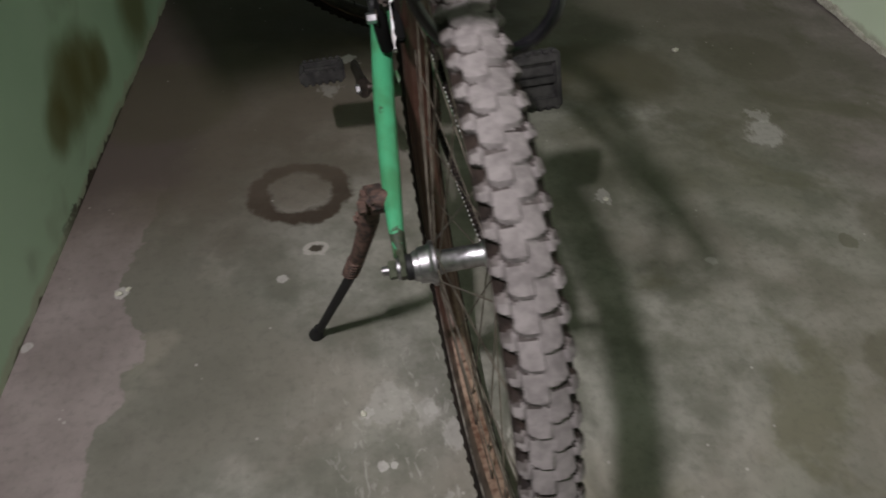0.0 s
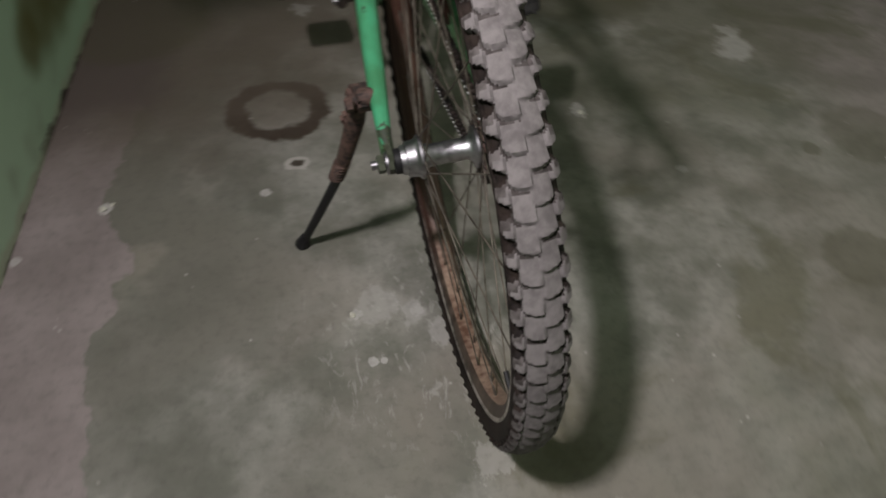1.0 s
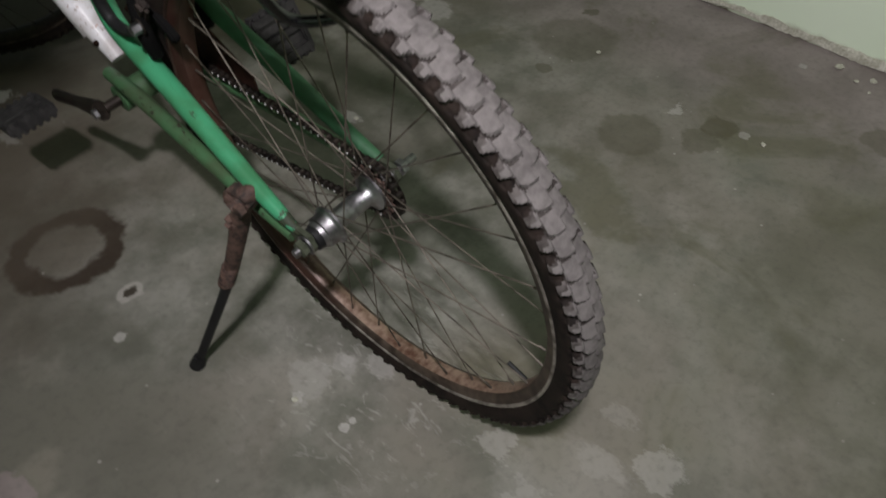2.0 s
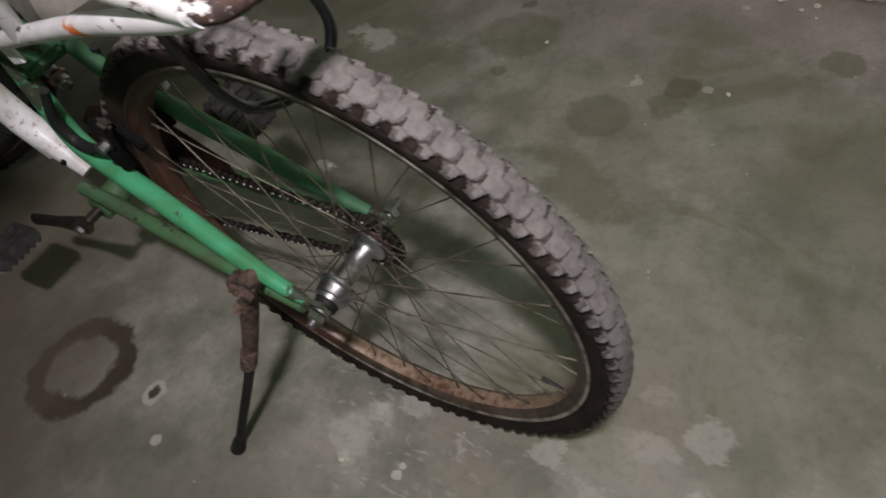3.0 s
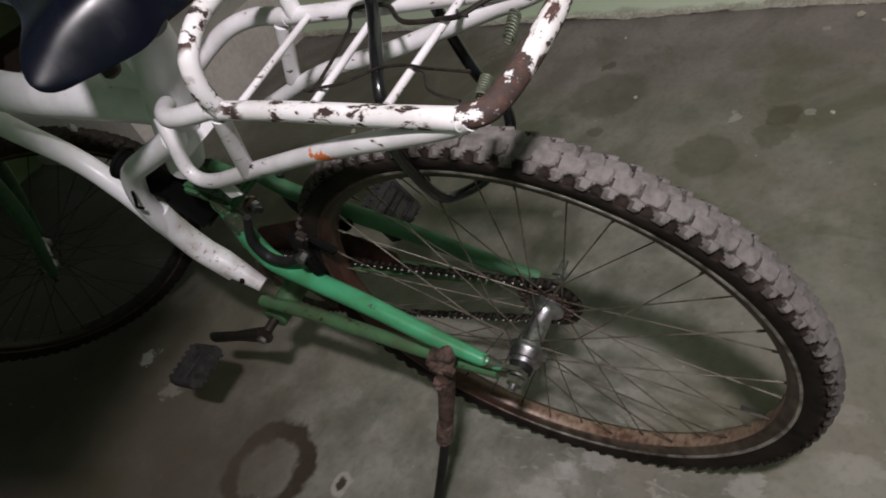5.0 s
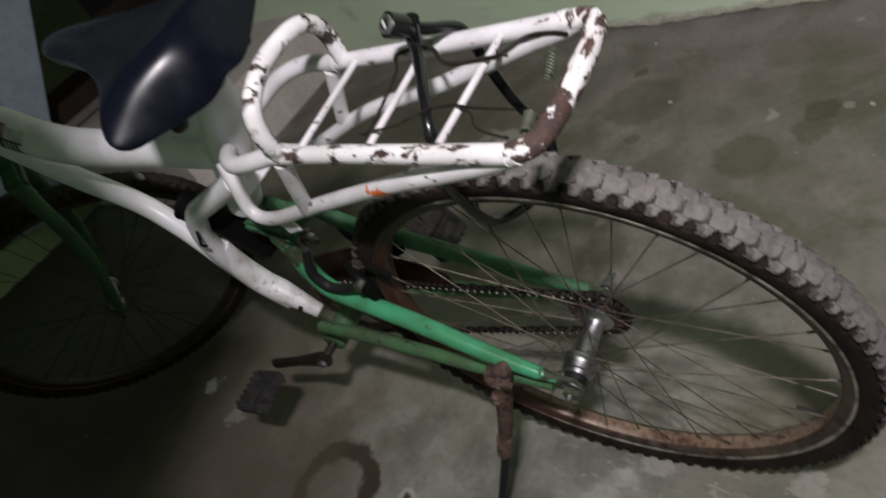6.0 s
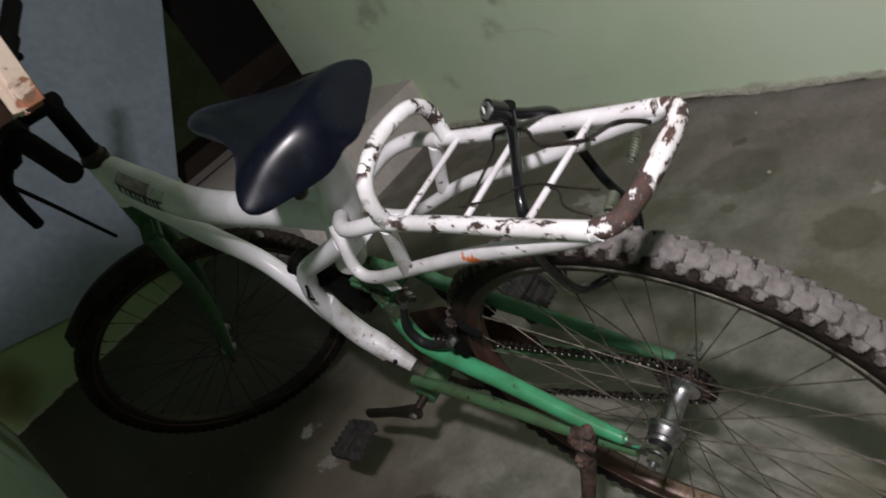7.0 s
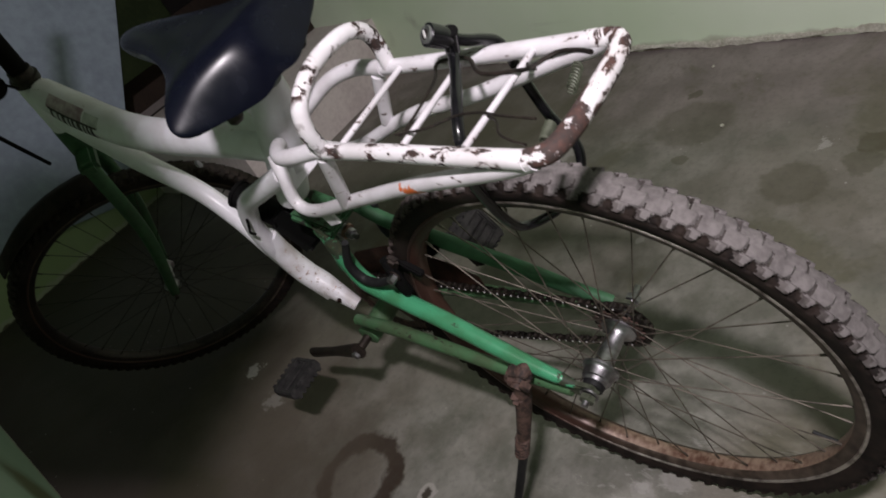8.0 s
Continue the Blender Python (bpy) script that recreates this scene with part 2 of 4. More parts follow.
def wall_material(name, deep, pale):
    m, nt, b = mat(name)
    v = coord(nt)
    wide, mid, fine = grain(nt, v, 1.3, 4), grain(nt, v, 8, 5, 0.6), grain(nt, v, 90, 4)
    tone = blend(nt, step(nt, wide, 0.3, 0.7), deep, pale)
    stain = calc(nt, "MULTIPLY", step(nt, grain(nt, v, 3.2, 3), 0.56, 0.68), step(nt, mid, 0.4, 0.6))
    tone = blend(nt, calc(nt, "MULTIPLY", stain, 0.55), tone, (0.24, 0.26, 0.19))
    # brown damp blooms
    for place, size in (((-0.618, 0.615, 0.155), 0.065), ((-0.612, 0.70, 0.165), 0.10), ((-0.605, 0.80, 0.155), 0.10), ((-0.600, 0.88, 0.13), 0.07), ((-0.585, 1.20, 0.13), 0.15), ((-0.53, 2.2, 0.2), 0.22), ((-0.40, 2.64, 0.16), 0.14), ((-0.63, 0.40, 0.45), 0.10)):
        d = calc(nt, "ADD", near(nt, v, place), calc(nt, "MULTIPLY", grain(nt, v, 9, 3), size * 0.6))
        tone = blend(nt, calc(nt, "MULTIPLY", step(nt, d, size * 1.5, size * 0.7), 0.80), tone, (0.125, 0.104, 0.024))
    scuff = step(nt, grain(nt, coord(nt, (1, 0.5, 1.4)), 4.5, 5, 0.65, 0.6), 0.60, 0.78)
    tone = blend(nt, calc(nt, "MULTIPLY", scuff, 0.45), tone, (0.24, 0.26, 0.21))
    foot = calc(nt, "ADD", axis(nt, v, 2), calc(nt, "MULTIPLY", grain(nt, v, 14, 4), 0.05))
    tone = blend(nt, calc(nt, "MULTIPLY", step(nt, foot, 0.055, 0.035), 0.85), tone, (0.42, 0.44, 0.34))
    tone = blend(nt, step(nt, foot, 0.030, 0.024), tone, (0.10, 0.085, 0.06))
    # plaster broken away along the foot, brown beneath
    lost = calc(nt, "ADD", axis(nt, v, 2), calc(nt, "MULTIPLY", grain(nt, v, 16, 5, 0.65), 0.12))
    y = axis(nt, v, 1)
    reach = calc(nt, "MULTIPLY", calc(nt, "MULTIPLY", step(nt, y, 0.40, 0.60), step(nt, y, 0.95, 0.75)), step(nt, axis(nt, v, 0), 0.0, -0.1))
    tone = blend(nt, calc(nt, "MULTIPLY", step(nt, lost, 0.074, 0.068), reach), tone, (0.060, 0.044, 0.036))
    put(nt, b.inputs["Base Color"], tone)
    b.inputs["Roughness"].default_value = 0.62
    relief(nt, b, calc(nt, "ADD", calc(nt, "MULTIPLY", fine, 0.3), mid), 0.3, 0.004)
    return m


FLOOR = floor_material()
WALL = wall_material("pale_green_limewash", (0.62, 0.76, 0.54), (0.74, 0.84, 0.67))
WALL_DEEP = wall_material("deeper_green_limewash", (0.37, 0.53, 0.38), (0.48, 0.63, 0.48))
# the same limewash with shade in its colour, which also cuts bounced light
WALL_SHADED = wall_material("shaded_green_limewash", (0.27, 0.36, 0.17), (0.36, 0.45, 0.25))
LIME = plain("pale_crumbling_plaster", (0.36, 0.35, 0.28), (0.62, 0.61, 0.53), 0.9, 0.0, 160, 0.5, 30, 0.2)
CEIL = plain("grey_ceiling_plaster", (0.10, 0.10, 0.09), (0.16, 0.16, 0.15), 0.9)
STEP = plain("pale_step_concrete", (0.62, 0.54, 0.53), (0.76, 0.68, 0.66), 0.85, 0.0, 60, 0.2, 6)
JAMB = plain("dark_green_board", (0.012, 0.019, 0.006), (0.022, 0.032, 0.011), 0.85, 0.0, 60, 0.15, 8, 0.2)
SILL = plain("brown_threshold", (0.020, 0.012, 0.008), (0.042, 0.026, 0.017), 0.85)
DOOR = plain("dark_brown_wood", (0.004, 0.0035, 0.003), (0.008, 0.006, 0.005), 0.95)
PANEL = plain("blue_grey_sheet", (0.24, 0.285, 0.365), (0.31, 0.365, 0.455), 0.45, 0.0, 30, 0.08, 3)
WHITE = chipped("white_frame_paint", (0.76, 0.75, 0.80), (0.66, 0.64, 0.67), (0.10, 0.075, 0.06), -0.045)
STRUT = chipped("grimy_white_strut_paint", (0.75, 0.74, 0.78), (0.50, 0.465, 0.46), (0.24, 0.20, 0.175), 0.045, None, 0.4, None, False, 130, (1, 1, 1))
RACK = chipped("flaking_white_rack_paint", (0.69, 0.675, 0.695), (0.58, 0.56, 0.57), (0.024, 0.016, 0.014), 0.104,
               (((-0.089, -0.134, 0.748), 0.013), ((0.062, 0.140, 0.79), 0.02), ((-0.073, 0.14, 0.775), 0.016)), 0.35, None, False, 118, (1, 0.36, 0.8))
RACKPALE = chipped("white_rack_paint", (0.62, 0.605, 0.63), (0.50, 0.48, 0.495), (0.045, 0.03, 0.024), 0.02, None, 0.35, (-0.0785, 0.044, 0.703), False, 85, (1, 0.40, 1.7))
REAR = chipped("badly_flaked_white_paint", (0.68, 0.665, 0.68), (0.57, 0.545, 0.55), (0.034, 0.022, 0.019), 0.150,
               (((-0.068, -0.143, 0.747), 0.030),), 0.4, None, True, 84, (0.42, 1, 1))
PIVOT = chipped("mottled_pivot_paint", (0.030, 0.110, 0.045), (0.018, 0.045, 0.020), (0.010, 0.012, 0.007), 0.09, None, 0.55, None, True, 70, (1, 1, 1))
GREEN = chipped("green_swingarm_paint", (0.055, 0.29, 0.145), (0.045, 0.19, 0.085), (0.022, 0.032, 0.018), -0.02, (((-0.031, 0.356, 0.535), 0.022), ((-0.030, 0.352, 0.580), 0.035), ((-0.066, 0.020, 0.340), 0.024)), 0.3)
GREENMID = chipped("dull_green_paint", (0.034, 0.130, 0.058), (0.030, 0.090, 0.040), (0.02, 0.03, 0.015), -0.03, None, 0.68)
GREENDIRT = chipped("grimy_green_paint", (0.055, 0.135, 0.060), (0.055, 0.085, 0.042), (0.02, 0.02, 0.012), 0.03, None, 0.5)
# fork green darkened to hold the shade at the front
GREENSHADE = plain("shaded_green_fork_paint", (0.016, 0.050, 0.021), (0.030, 0.090, 0.038), 0.5, 0.0, 80, 0.2, 12)
RUBBER = plain("black_tyre_rubber", (0.005, 0.0035, 0.003), (0.022, 0.015, 0.012), 0.8, 0.0, 90, 0.3, 14, 0.18)
DUSTY = plain("dusty_tread_rubber", (0.100, 0.091, 0.089), (0.166, 0.152, 0.149), 0.95, 0.0, 150, 0.05, 30, 0.15)
LUG = plain("dulled_lug_rubber", (0.036, 0.030, 0.028), (0.105, 0.094, 0.090), 0.9, 0.0, 130, 0.2, 40, 0.2)
# front tyre rubber, its tread darkened in colour for shade
SHADED_RUBBER = plain("shaded_front_rubber", (0.012, 0.010, 0.009), (0.036, 0.028, 0.023), 0.85, 0.0, 120, 0.3, 20, 0.2)
GRIME = plain("greenish_grime", (0.045, 0.052, 0.034), (0.085, 0.095, 0.066), 0.55, 0.3, 120, 0.3, 30)
GROOVE = plain("grimy_tread_groove", (0.022, 0.018, 0.016), (0.070, 0.061, 0.058), 0.95, 0.0, 160, 0.2, 26, 0.2)
RUST = plain("rusted_steel", (0.012, 0.008, 0.0065), (0.110, 0.064, 0.050), 0.75, 0.15, 150, 0.8, 60)
RIM = plain("rust_freckled_rim", (0.095, 0.042, 0.027), (0.33, 0.235, 0.175), 0.40, 0.22, 110, 0.15, 7)
RIMSIDE = plain("tarnished_rim_wall", (0.024, 0.015, 0.011), (0.105, 0.078, 0.060), 0.5, 0.3, 60, 0.2, 16)
RIMLIP = plain("bare_steel_rim_lip", (0.045, 0.032, 0.025), (0.46, 0.42, 0.38), 0.35, 0.6, 60, 0.2, 14)
for skin in (RIM, RIMSIDE, RIMLIP):
    rusting(skin, (0.060, 0.024, 0.017), 0.10, 0.26)
for skin in (DUSTY, LUG):
    rusting(skin, (0.040, 0.030, 0.026), 0.12, 0.30)
MAROON = plain("maroon_rusted_sheet", (0.024, 0.009, 0.007), (0.072, 0.030, 0.022), 0.8, 0.1, 90, 0.3, 18, 0.25)
COPPER = plain("coppery_washer", (0.30, 0.16, 0.13), (0.50, 0.30, 0.25), 0.4, 0.8, 200, 0.1, 60)
CHROME = plain("worn_chrome", (0.24, 0.23, 0.24), (0.55, 0.55, 0.57), 0.40, 1.0, 90, 0.1, 25)
SPOKE = plain("dull_spoke_steel", (0.040, 0.032, 0.025), (0.165, 0.140, 0.115), 0.5, 0.5, 60, 0.1, 9)
GREASE = plain("greasy_black_steel", (0.012, 0.010, 0.009), (0.04, 0.03, 0.024), 0.45, 0.5, 150, 0.3, 30)
PITCH = plain("soot_black_rubber", (0.0015, 0.0015, 0.0016), (0.004, 0.0038, 0.0038), 0.85, 0.0, 120, 0.1, 12, 0.12)
BLACK = plain("black_plastic", (0.006, 0.006, 0.0065), (0.014, 0.014, 0.015), 0.6, 0.0, 120, 0.1, 12, 0.3)
SADDLE = plain("navy_black_vinyl", (0.0028, 0.0034, 0.0075), (0.004, 0.005, 0.010), 0.25, 0.0, 40, 0.01, 10)
SADDLE.node_tree.nodes["Principled BSDF"].inputs["Specular IOR Level"].default_value = 0.16
PEDAL = plain("dusty_grey_plastic", (0.006, 0.0055, 0.0055), (0.034, 0.032, 0.031), 0.8, 0.0, 90, 0.4, 40)
STEEL = plain("bright_lock_steel", (0.62, 0.62, 0.60), (0.80, 0.80, 0.78), 0.35, 0.35, 200, 0.1, 60)
CABLE = plain("black_vinyl_cable", (0.004, 0.004, 0.005), (0.008, 0.008, 0.009), 0.20, 0.0, 80, 0.05, 10)
PINK = plain("faded_pink_print", (0.27, 0.17, 0.21), (0.54, 0.45, 0.49), 0.6, 0.0, 90, 0.1, 40)
DECAL = plain("faded_black_print", (0.012, 0.009, 0.010), (0.075, 0.055, 0.060), 0.6, 0.0, 160, 0.1, 60)
CREAM = chipped("cream_paint_with_rust", (0.385, 0.325, 0.275), (0.34, 0.255, 0.190), (0.098, 0.050, 0.028), 0.095, (((0.084, -0.112, 0.000), 0.010), ((0.0, -0.10, 0.0), 0.014)), 0.6, None, False, 46, (0.7, 1, 1.3))
WORN = plain("worn_grey_print", (0.42, 0.42, 0.43), (0.62, 0.61, 0.61), 0.6, 0.0, 90, 0.1, 40)
EYELET = plain("dark_recess", (0.008, 0.004, 0.003), (0.018, 0.009, 0.006), 0.9, 0.0, 60, 0.1, 8, 0.1)


# ---- mesh tools ----
def finish(bm, name, material, smooth=True):
    mesh = bpy.data.meshes.new(name)
    bmesh.ops.recalc_face_normals(bm, faces=bm.faces)
    bm.to_mesh(mesh)
    bm.free()
    for m in material if isinstance(material, (list, tuple)) else (material,):
        mesh.materials.append(m)
    if smooth:
        mesh.shade_smooth()
        mesh.set_sharp_from_angle(angle=radians(40))
    return mesh


def part(name, bm, material, parent=None, label="", m=None, smooth=True):
    mesh = bm if isinstance(bm, bpy.types.Mesh) else finish(bm, name, material, smooth)
    ob = new(name, mesh)
    ob.parent = parent
    if m is not None:
        ob.matrix_basis = m
    return tagged(ob, label)


def empty(name, m=None, parent=None):
    ob = new(name)
    ob.empty_display_size = 0.1
    ob.parent = parent
    if m is not None:
        ob.matrix_basis = m
    return ob


def curve_points(points, per=6, closed=False):
    """A smooth line through a few points."""
    p = [Vector(q) for q in points]
    if len(p) == 2 and not closed:
        return p
    out, n = [], len(p)
    for i in range(n if closed else n - 1):
        a = p[(i - 1) % n] if closed or i else p[0] * 2 - p[1]
        b, c = p[i], p[(i + 1) % n]
        d = p[(i + 2) % n] if closed or i < n - 2 else p[-1] * 2 - p[-2]
        for k in range(per):
            t = k / per
            out.append(0.5 * (2 * b + (c - a) * t + (2 * a - 5 * b + 4 * c - d) * t * t + (3 * b - a - 3 * c + d) * t ** 3))
    return out if closed else out + [p[-1]]


def tube(points, radius, bm=None, segs=12, per=6, closed=False, flat=1.0):
    """A round bar along a line; radius: one number, or one for each given point."""
    bm = bm or bmesh.new()
    line = curve_points(points, per, closed)
    n = len(line)
    if isinstance(radius, (int, float)):
        radii = [radius] * n
    else:
        radii = [float(r) for r in np.interp(np.linspace(0, len(radius) - 1, n), range(len(radius)), radius)]
    side, rings = None, []
    for i, q in enumerate(line):
        a = line[(i - 1) % n] if closed or i else q
        c = line[(i + 1) % n] if closed or i < n - 1 else q
        t = (c - a).normalized()
        if side is None:
            side = t.orthogonal().normalized() if abs(t.x) > 0.9 else t.cross(Vector((1, 0, 0))).normalized()
        side = (side - t * side.dot(t)).normalized()
        other = t.cross(side)
        rings.append([bm.verts.new(q + radii[i] * (math.cos(w) * side + flat * math.sin(w) * other)) for w in (2 * math.pi * k / segs for k in range(segs))])
    for i in range(n if closed else n - 1):
        r, s = rings[i], rings[(i + 1) % n]
        for k in range(segs):
            bm.faces.new((r[k], r[(k + 1) % segs], s[(k + 1) % segs], s[k]))
    if not closed:
        bm.faces.new(rings[0][::-1]), bm.faces.new(rings[-1])
    return bm


def lathe(profile, segs=48, bm=None, about="x", closed=False, at=(0, 0, 0)):
    """Turns a profile of (along, radius) round an axis."""
    bm = bm or bmesh.new()
    rings = []
    for k in range(segs):
        w = 2 * math.pi * k / segs
        ring = []
        for a, r in profile:
            q = {"x": (a, r * math.cos(w), r * math.sin(w)), "y": (r * math.sin(w), a, r * math.cos(w)), "z": (r * math.cos(w), r * math.sin(w), a)}[about]
            ring.append(bm.verts.new(Vector(at) + Vector(q)))
        rings.append(ring)
    n = len(profile)
    for k in range(segs):
        r, s = rings[k], rings[(k + 1) % segs]
        for i in range(n if closed else n - 1):
            j = (i + 1) % n
            bm.faces.new((r[i], r[j], s[j], s[i]))
    if not closed:
        for end in (0, n - 1):
            if profile[end][1] > 1e-5:
                bm.faces.new([rings[k][end] for k in range(segs)])
    return bm


def rod(a, b, radius, segs=10, bm=None, tip=None):
    return tube([a, b], [radius, radius if tip is None else tip], bm, segs)


def block(size, m=None, bevel=0.0, bm=None):
    own = bmesh.new()
    bmesh.ops.create_cube(own, size=1.0)
    bmesh.ops.scale(own, vec=size, verts=own.verts)
    if bevel:
        bmesh.ops.bevel(own, geom=own.edges[:], offset=bevel, segments=2, affect="EDGES", clamp_overlap=True)
    if m is not None:
        bmesh.ops.transform(own, matrix=m, verts=own.verts)
    if bm is None:
        return own
    mesh = bpy.data.meshes.new("tmp")
    own.to_mesh(mesh), own.free()
    bm.from_mesh(mesh)
    bpy.data.meshes.remove(mesh)
    return bm


def prism(outline, low, high):
    """An upright slab over an outline of (x, y)."""
    bm = bmesh.new()
    a, b = [bm.verts.new((x, y, low)) for x, y in outline], [bm.verts.new((x, y, high)) for x, y in outline]
    n = len(outline)
    bm.faces.new(a[::-1]), bm.faces.new(b)
    for i in range(n):
        bm.faces.new((a[i], a[(i + 1) % n], b[(i + 1) % n], b[i]))
    return bm


def hexnut(at, radius, width, about="x"):
    return lathe([(-width / 2, radius * 0.8), (-width / 2 + 0.001, radius), (width / 2 - 0.001, radius), (width / 2, radius * 0.8)], 6, None, about, False, at)


# ---- the room: a narrow passage, turned a little from the bicycle's line ----
SKEW = 0.065
FRONT, BACK, HIGH, CORNER = 2.62, -3.5, 2.7, 2.47


def side(x0, y):
    return x0 + SKEW * y


def slab(name, outline, low, high, material, label, category):
    ob = part(name, prism(outline, low, high), material, None, "", None, False)
    return tagged(ob, label, category, "", "structure")


def front(x, back=0.0):
    return FRONT + back - SKEW * x


LEFT, RIGHT = -0.655, 1.275
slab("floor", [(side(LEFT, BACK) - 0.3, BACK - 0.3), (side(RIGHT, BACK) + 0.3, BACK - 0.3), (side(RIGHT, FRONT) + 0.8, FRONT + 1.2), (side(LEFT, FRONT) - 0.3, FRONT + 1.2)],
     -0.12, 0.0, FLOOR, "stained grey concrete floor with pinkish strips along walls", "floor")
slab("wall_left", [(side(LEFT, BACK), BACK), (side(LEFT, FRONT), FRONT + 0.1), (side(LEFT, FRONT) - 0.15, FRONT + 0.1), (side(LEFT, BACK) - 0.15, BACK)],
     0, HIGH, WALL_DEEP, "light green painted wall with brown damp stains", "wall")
slab("wall_right", [(side(RIGHT, BACK), BACK), (side(RIGHT, BACK) + 0.15, BACK), (side(RIGHT, CORNER) + 0.15, CORNER), (side(RIGHT, CORNER), CORNER)],
     0, HIGH, WALL, "light green painted wall scuffed and dirty at its foot", "wall")
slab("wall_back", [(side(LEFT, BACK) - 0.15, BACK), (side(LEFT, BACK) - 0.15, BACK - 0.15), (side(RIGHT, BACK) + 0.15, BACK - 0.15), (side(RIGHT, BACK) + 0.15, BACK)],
     0, HIGH, WALL_SHADED, "plain dim green painted wall", "wall")
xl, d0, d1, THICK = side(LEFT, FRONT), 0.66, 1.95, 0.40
slab("wall_front", [(xl, front(xl)), (d0, front(d0)), (d0, front(d0, THICK)), (xl, front(xl, THICK))], 0, HIGH, WALL_SHADED, "green painted wall behind the bicycle's front wheel", "wall")
slab("wall_front_lintel", [(d0, front(d0)), (d1, front(d1)), (d1, front(d1, THICK)), (d0, front(d0, THICK))], 2.05, HIGH, WALL, "green wall piece above the dark doorway", "wall")
slab("ceiling", [(side(LEFT, BACK) - 0.15, BACK - 0.15), (side(RIGHT, BACK) + 0.15, BACK - 0.15), (side(RIGHT, FRONT) + 0.75, FRONT + 0.6), (side(LEFT, FRONT) - 0.15, FRONT + 0.6)],
     HIGH, HIGH + 0.1, CEIL, "plain grey plaster ceiling", "ceiling")
slab("wall_recess", [(1.95, CORNER), (2.10, CORNER), (2.10, 3.10), (1.95, 3.10)], 0, HIGH, WALL_SHADED, "dim green side wall of the doorway", "wall")
slab("wall_return", [(side(RIGHT, CORNER) + 0.15, CORNER), (1.95, CORNER), (1.95, CORNER + 0.10), (side(RIGHT, CORNER) + 0.15, CORNER + 0.10)], 0, HIGH, WALL_SHADED, "dim green wall beside the doorway", "wall")
# dark wooden door standing back in the opening, on the raised landing
door = tagged(empty("door_1", pose((d0 + d1) / 2 + 0.01, front((d0 + d1) / 2, THICK - 0.03), 0.25, 0, 0, -3.7)), "dark brown wooden door closed above a landing", "door", "", "structure")
part("door_leaf", block((d1 - d0 + 0.03, 0.035, 1.80), pose(0, 0, 0.90), 0.003), DOOR, door)
part("kick_board", block((d1 - d0 + 0.02, 0.014, 0.27), pose(0, -0.024, 0.135), 0.004), SILL, door, "brown board along the door's foot")
part("door_panel", block((d1 - d0 - 0.16, 0.012, 0.55), pose(0, -0.022, 0.70), 0.004), DOOR, door)
part("door_panel", block((d1 - d0 - 0.16, 0.012, 0.55), pose(0, -0.022, 1.40), 0.004), DOOR, door)
slab("door_post", [(d0, front(d0)), (1.08, front(1.08)), (1.08, front(1.08, 0.10)), (d0, front(d0, 0.10))], 0.455, 2.05, JAMB, "dark green painted board beside the doorway", "door frame")
# its dark brown holds both dirt and the doorway's shade
slab("upper_step", [(1.08, 2.14), (side(RIGHT, 2.14), 2.14), (side(RIGHT, CORNER), CORNER), (1.90, 2.60), (1.90, 2.96), (1.08, 2.96)], 0.25, 0.39, SILL, "dark brown upper step below the doorway", "step")
landing = [(0.56, 1.74), (side(RIGHT, 1.74), 1.74), (side(RIGHT, CORNER), CORNER), (1.90, 2.60), (1.90, 3.08), (d0, 3.08), (d0, front(d0)), (0.56, front(0.56))]
slab("landing", landing, 0, 0.25, STEP, "pale worn concrete landing in front of the doorway", "step")
slab("landing_joint", [(d0, front(d0, 0.16)), (1.078, front(1.078, 0.16)), (1.078, front(1.078, 0.178)), (d0, front(d0, 0.178))], 0.25, 0.254, SILL, "dark brown threshold strip set in the landing", "threshold")

# a broken plaster lip along the foot of the right wall
def plaster_lip(name, x0, inward, seed, label):
    pick = np.random.RandomState(seed)
    n = 420
    y = np.linspace(-1.3, 2.40, n)
    rough = lambda width: np.convolve(pick.uniform(-1, 1, n + 60), np.ones(width) / width ** 0.5, "same")[30:-30]
    top = np.clip(0.020 + 0.008 * rough(25) + 0.003 * rough(4), 0.004, 0.05)
    out = np.clip(0.007 + 0.004 * rough(18) + 0.002 * rough(3), 0.002, 0.018)
    gap = np.clip(0.004 + 0.007 * rough(14), 0.0, 0.016)
    bm, prev = bmesh.new(), None
    for k in range(n):
        x = side(x0, y[k])
        row = [bm.verts.new((x + inward * d, y[k], z)) for d, z in ((-0.004, min(gap[k], top[k] * 0.7)), (out[k], min(gap[k], top[k] * 0.7)), (out[k] * 0.9, top[k] * 0.8), (0.002, top[k]), (-0.004, top[k]))]
        if prev:
            for i in range(4):
                bm.faces.new((prev[i], prev[i + 1], row[i + 1], row[i]))
        prev = row
    tagged(part(name, bm, LIME), label, "trim", "", "structure")


plaster_lip("trim_right", RIGHT, -1, 11, "ragged pale plaster lip along the wall's foot")

# crumbs of fallen plaster
pick = random.Random(4)
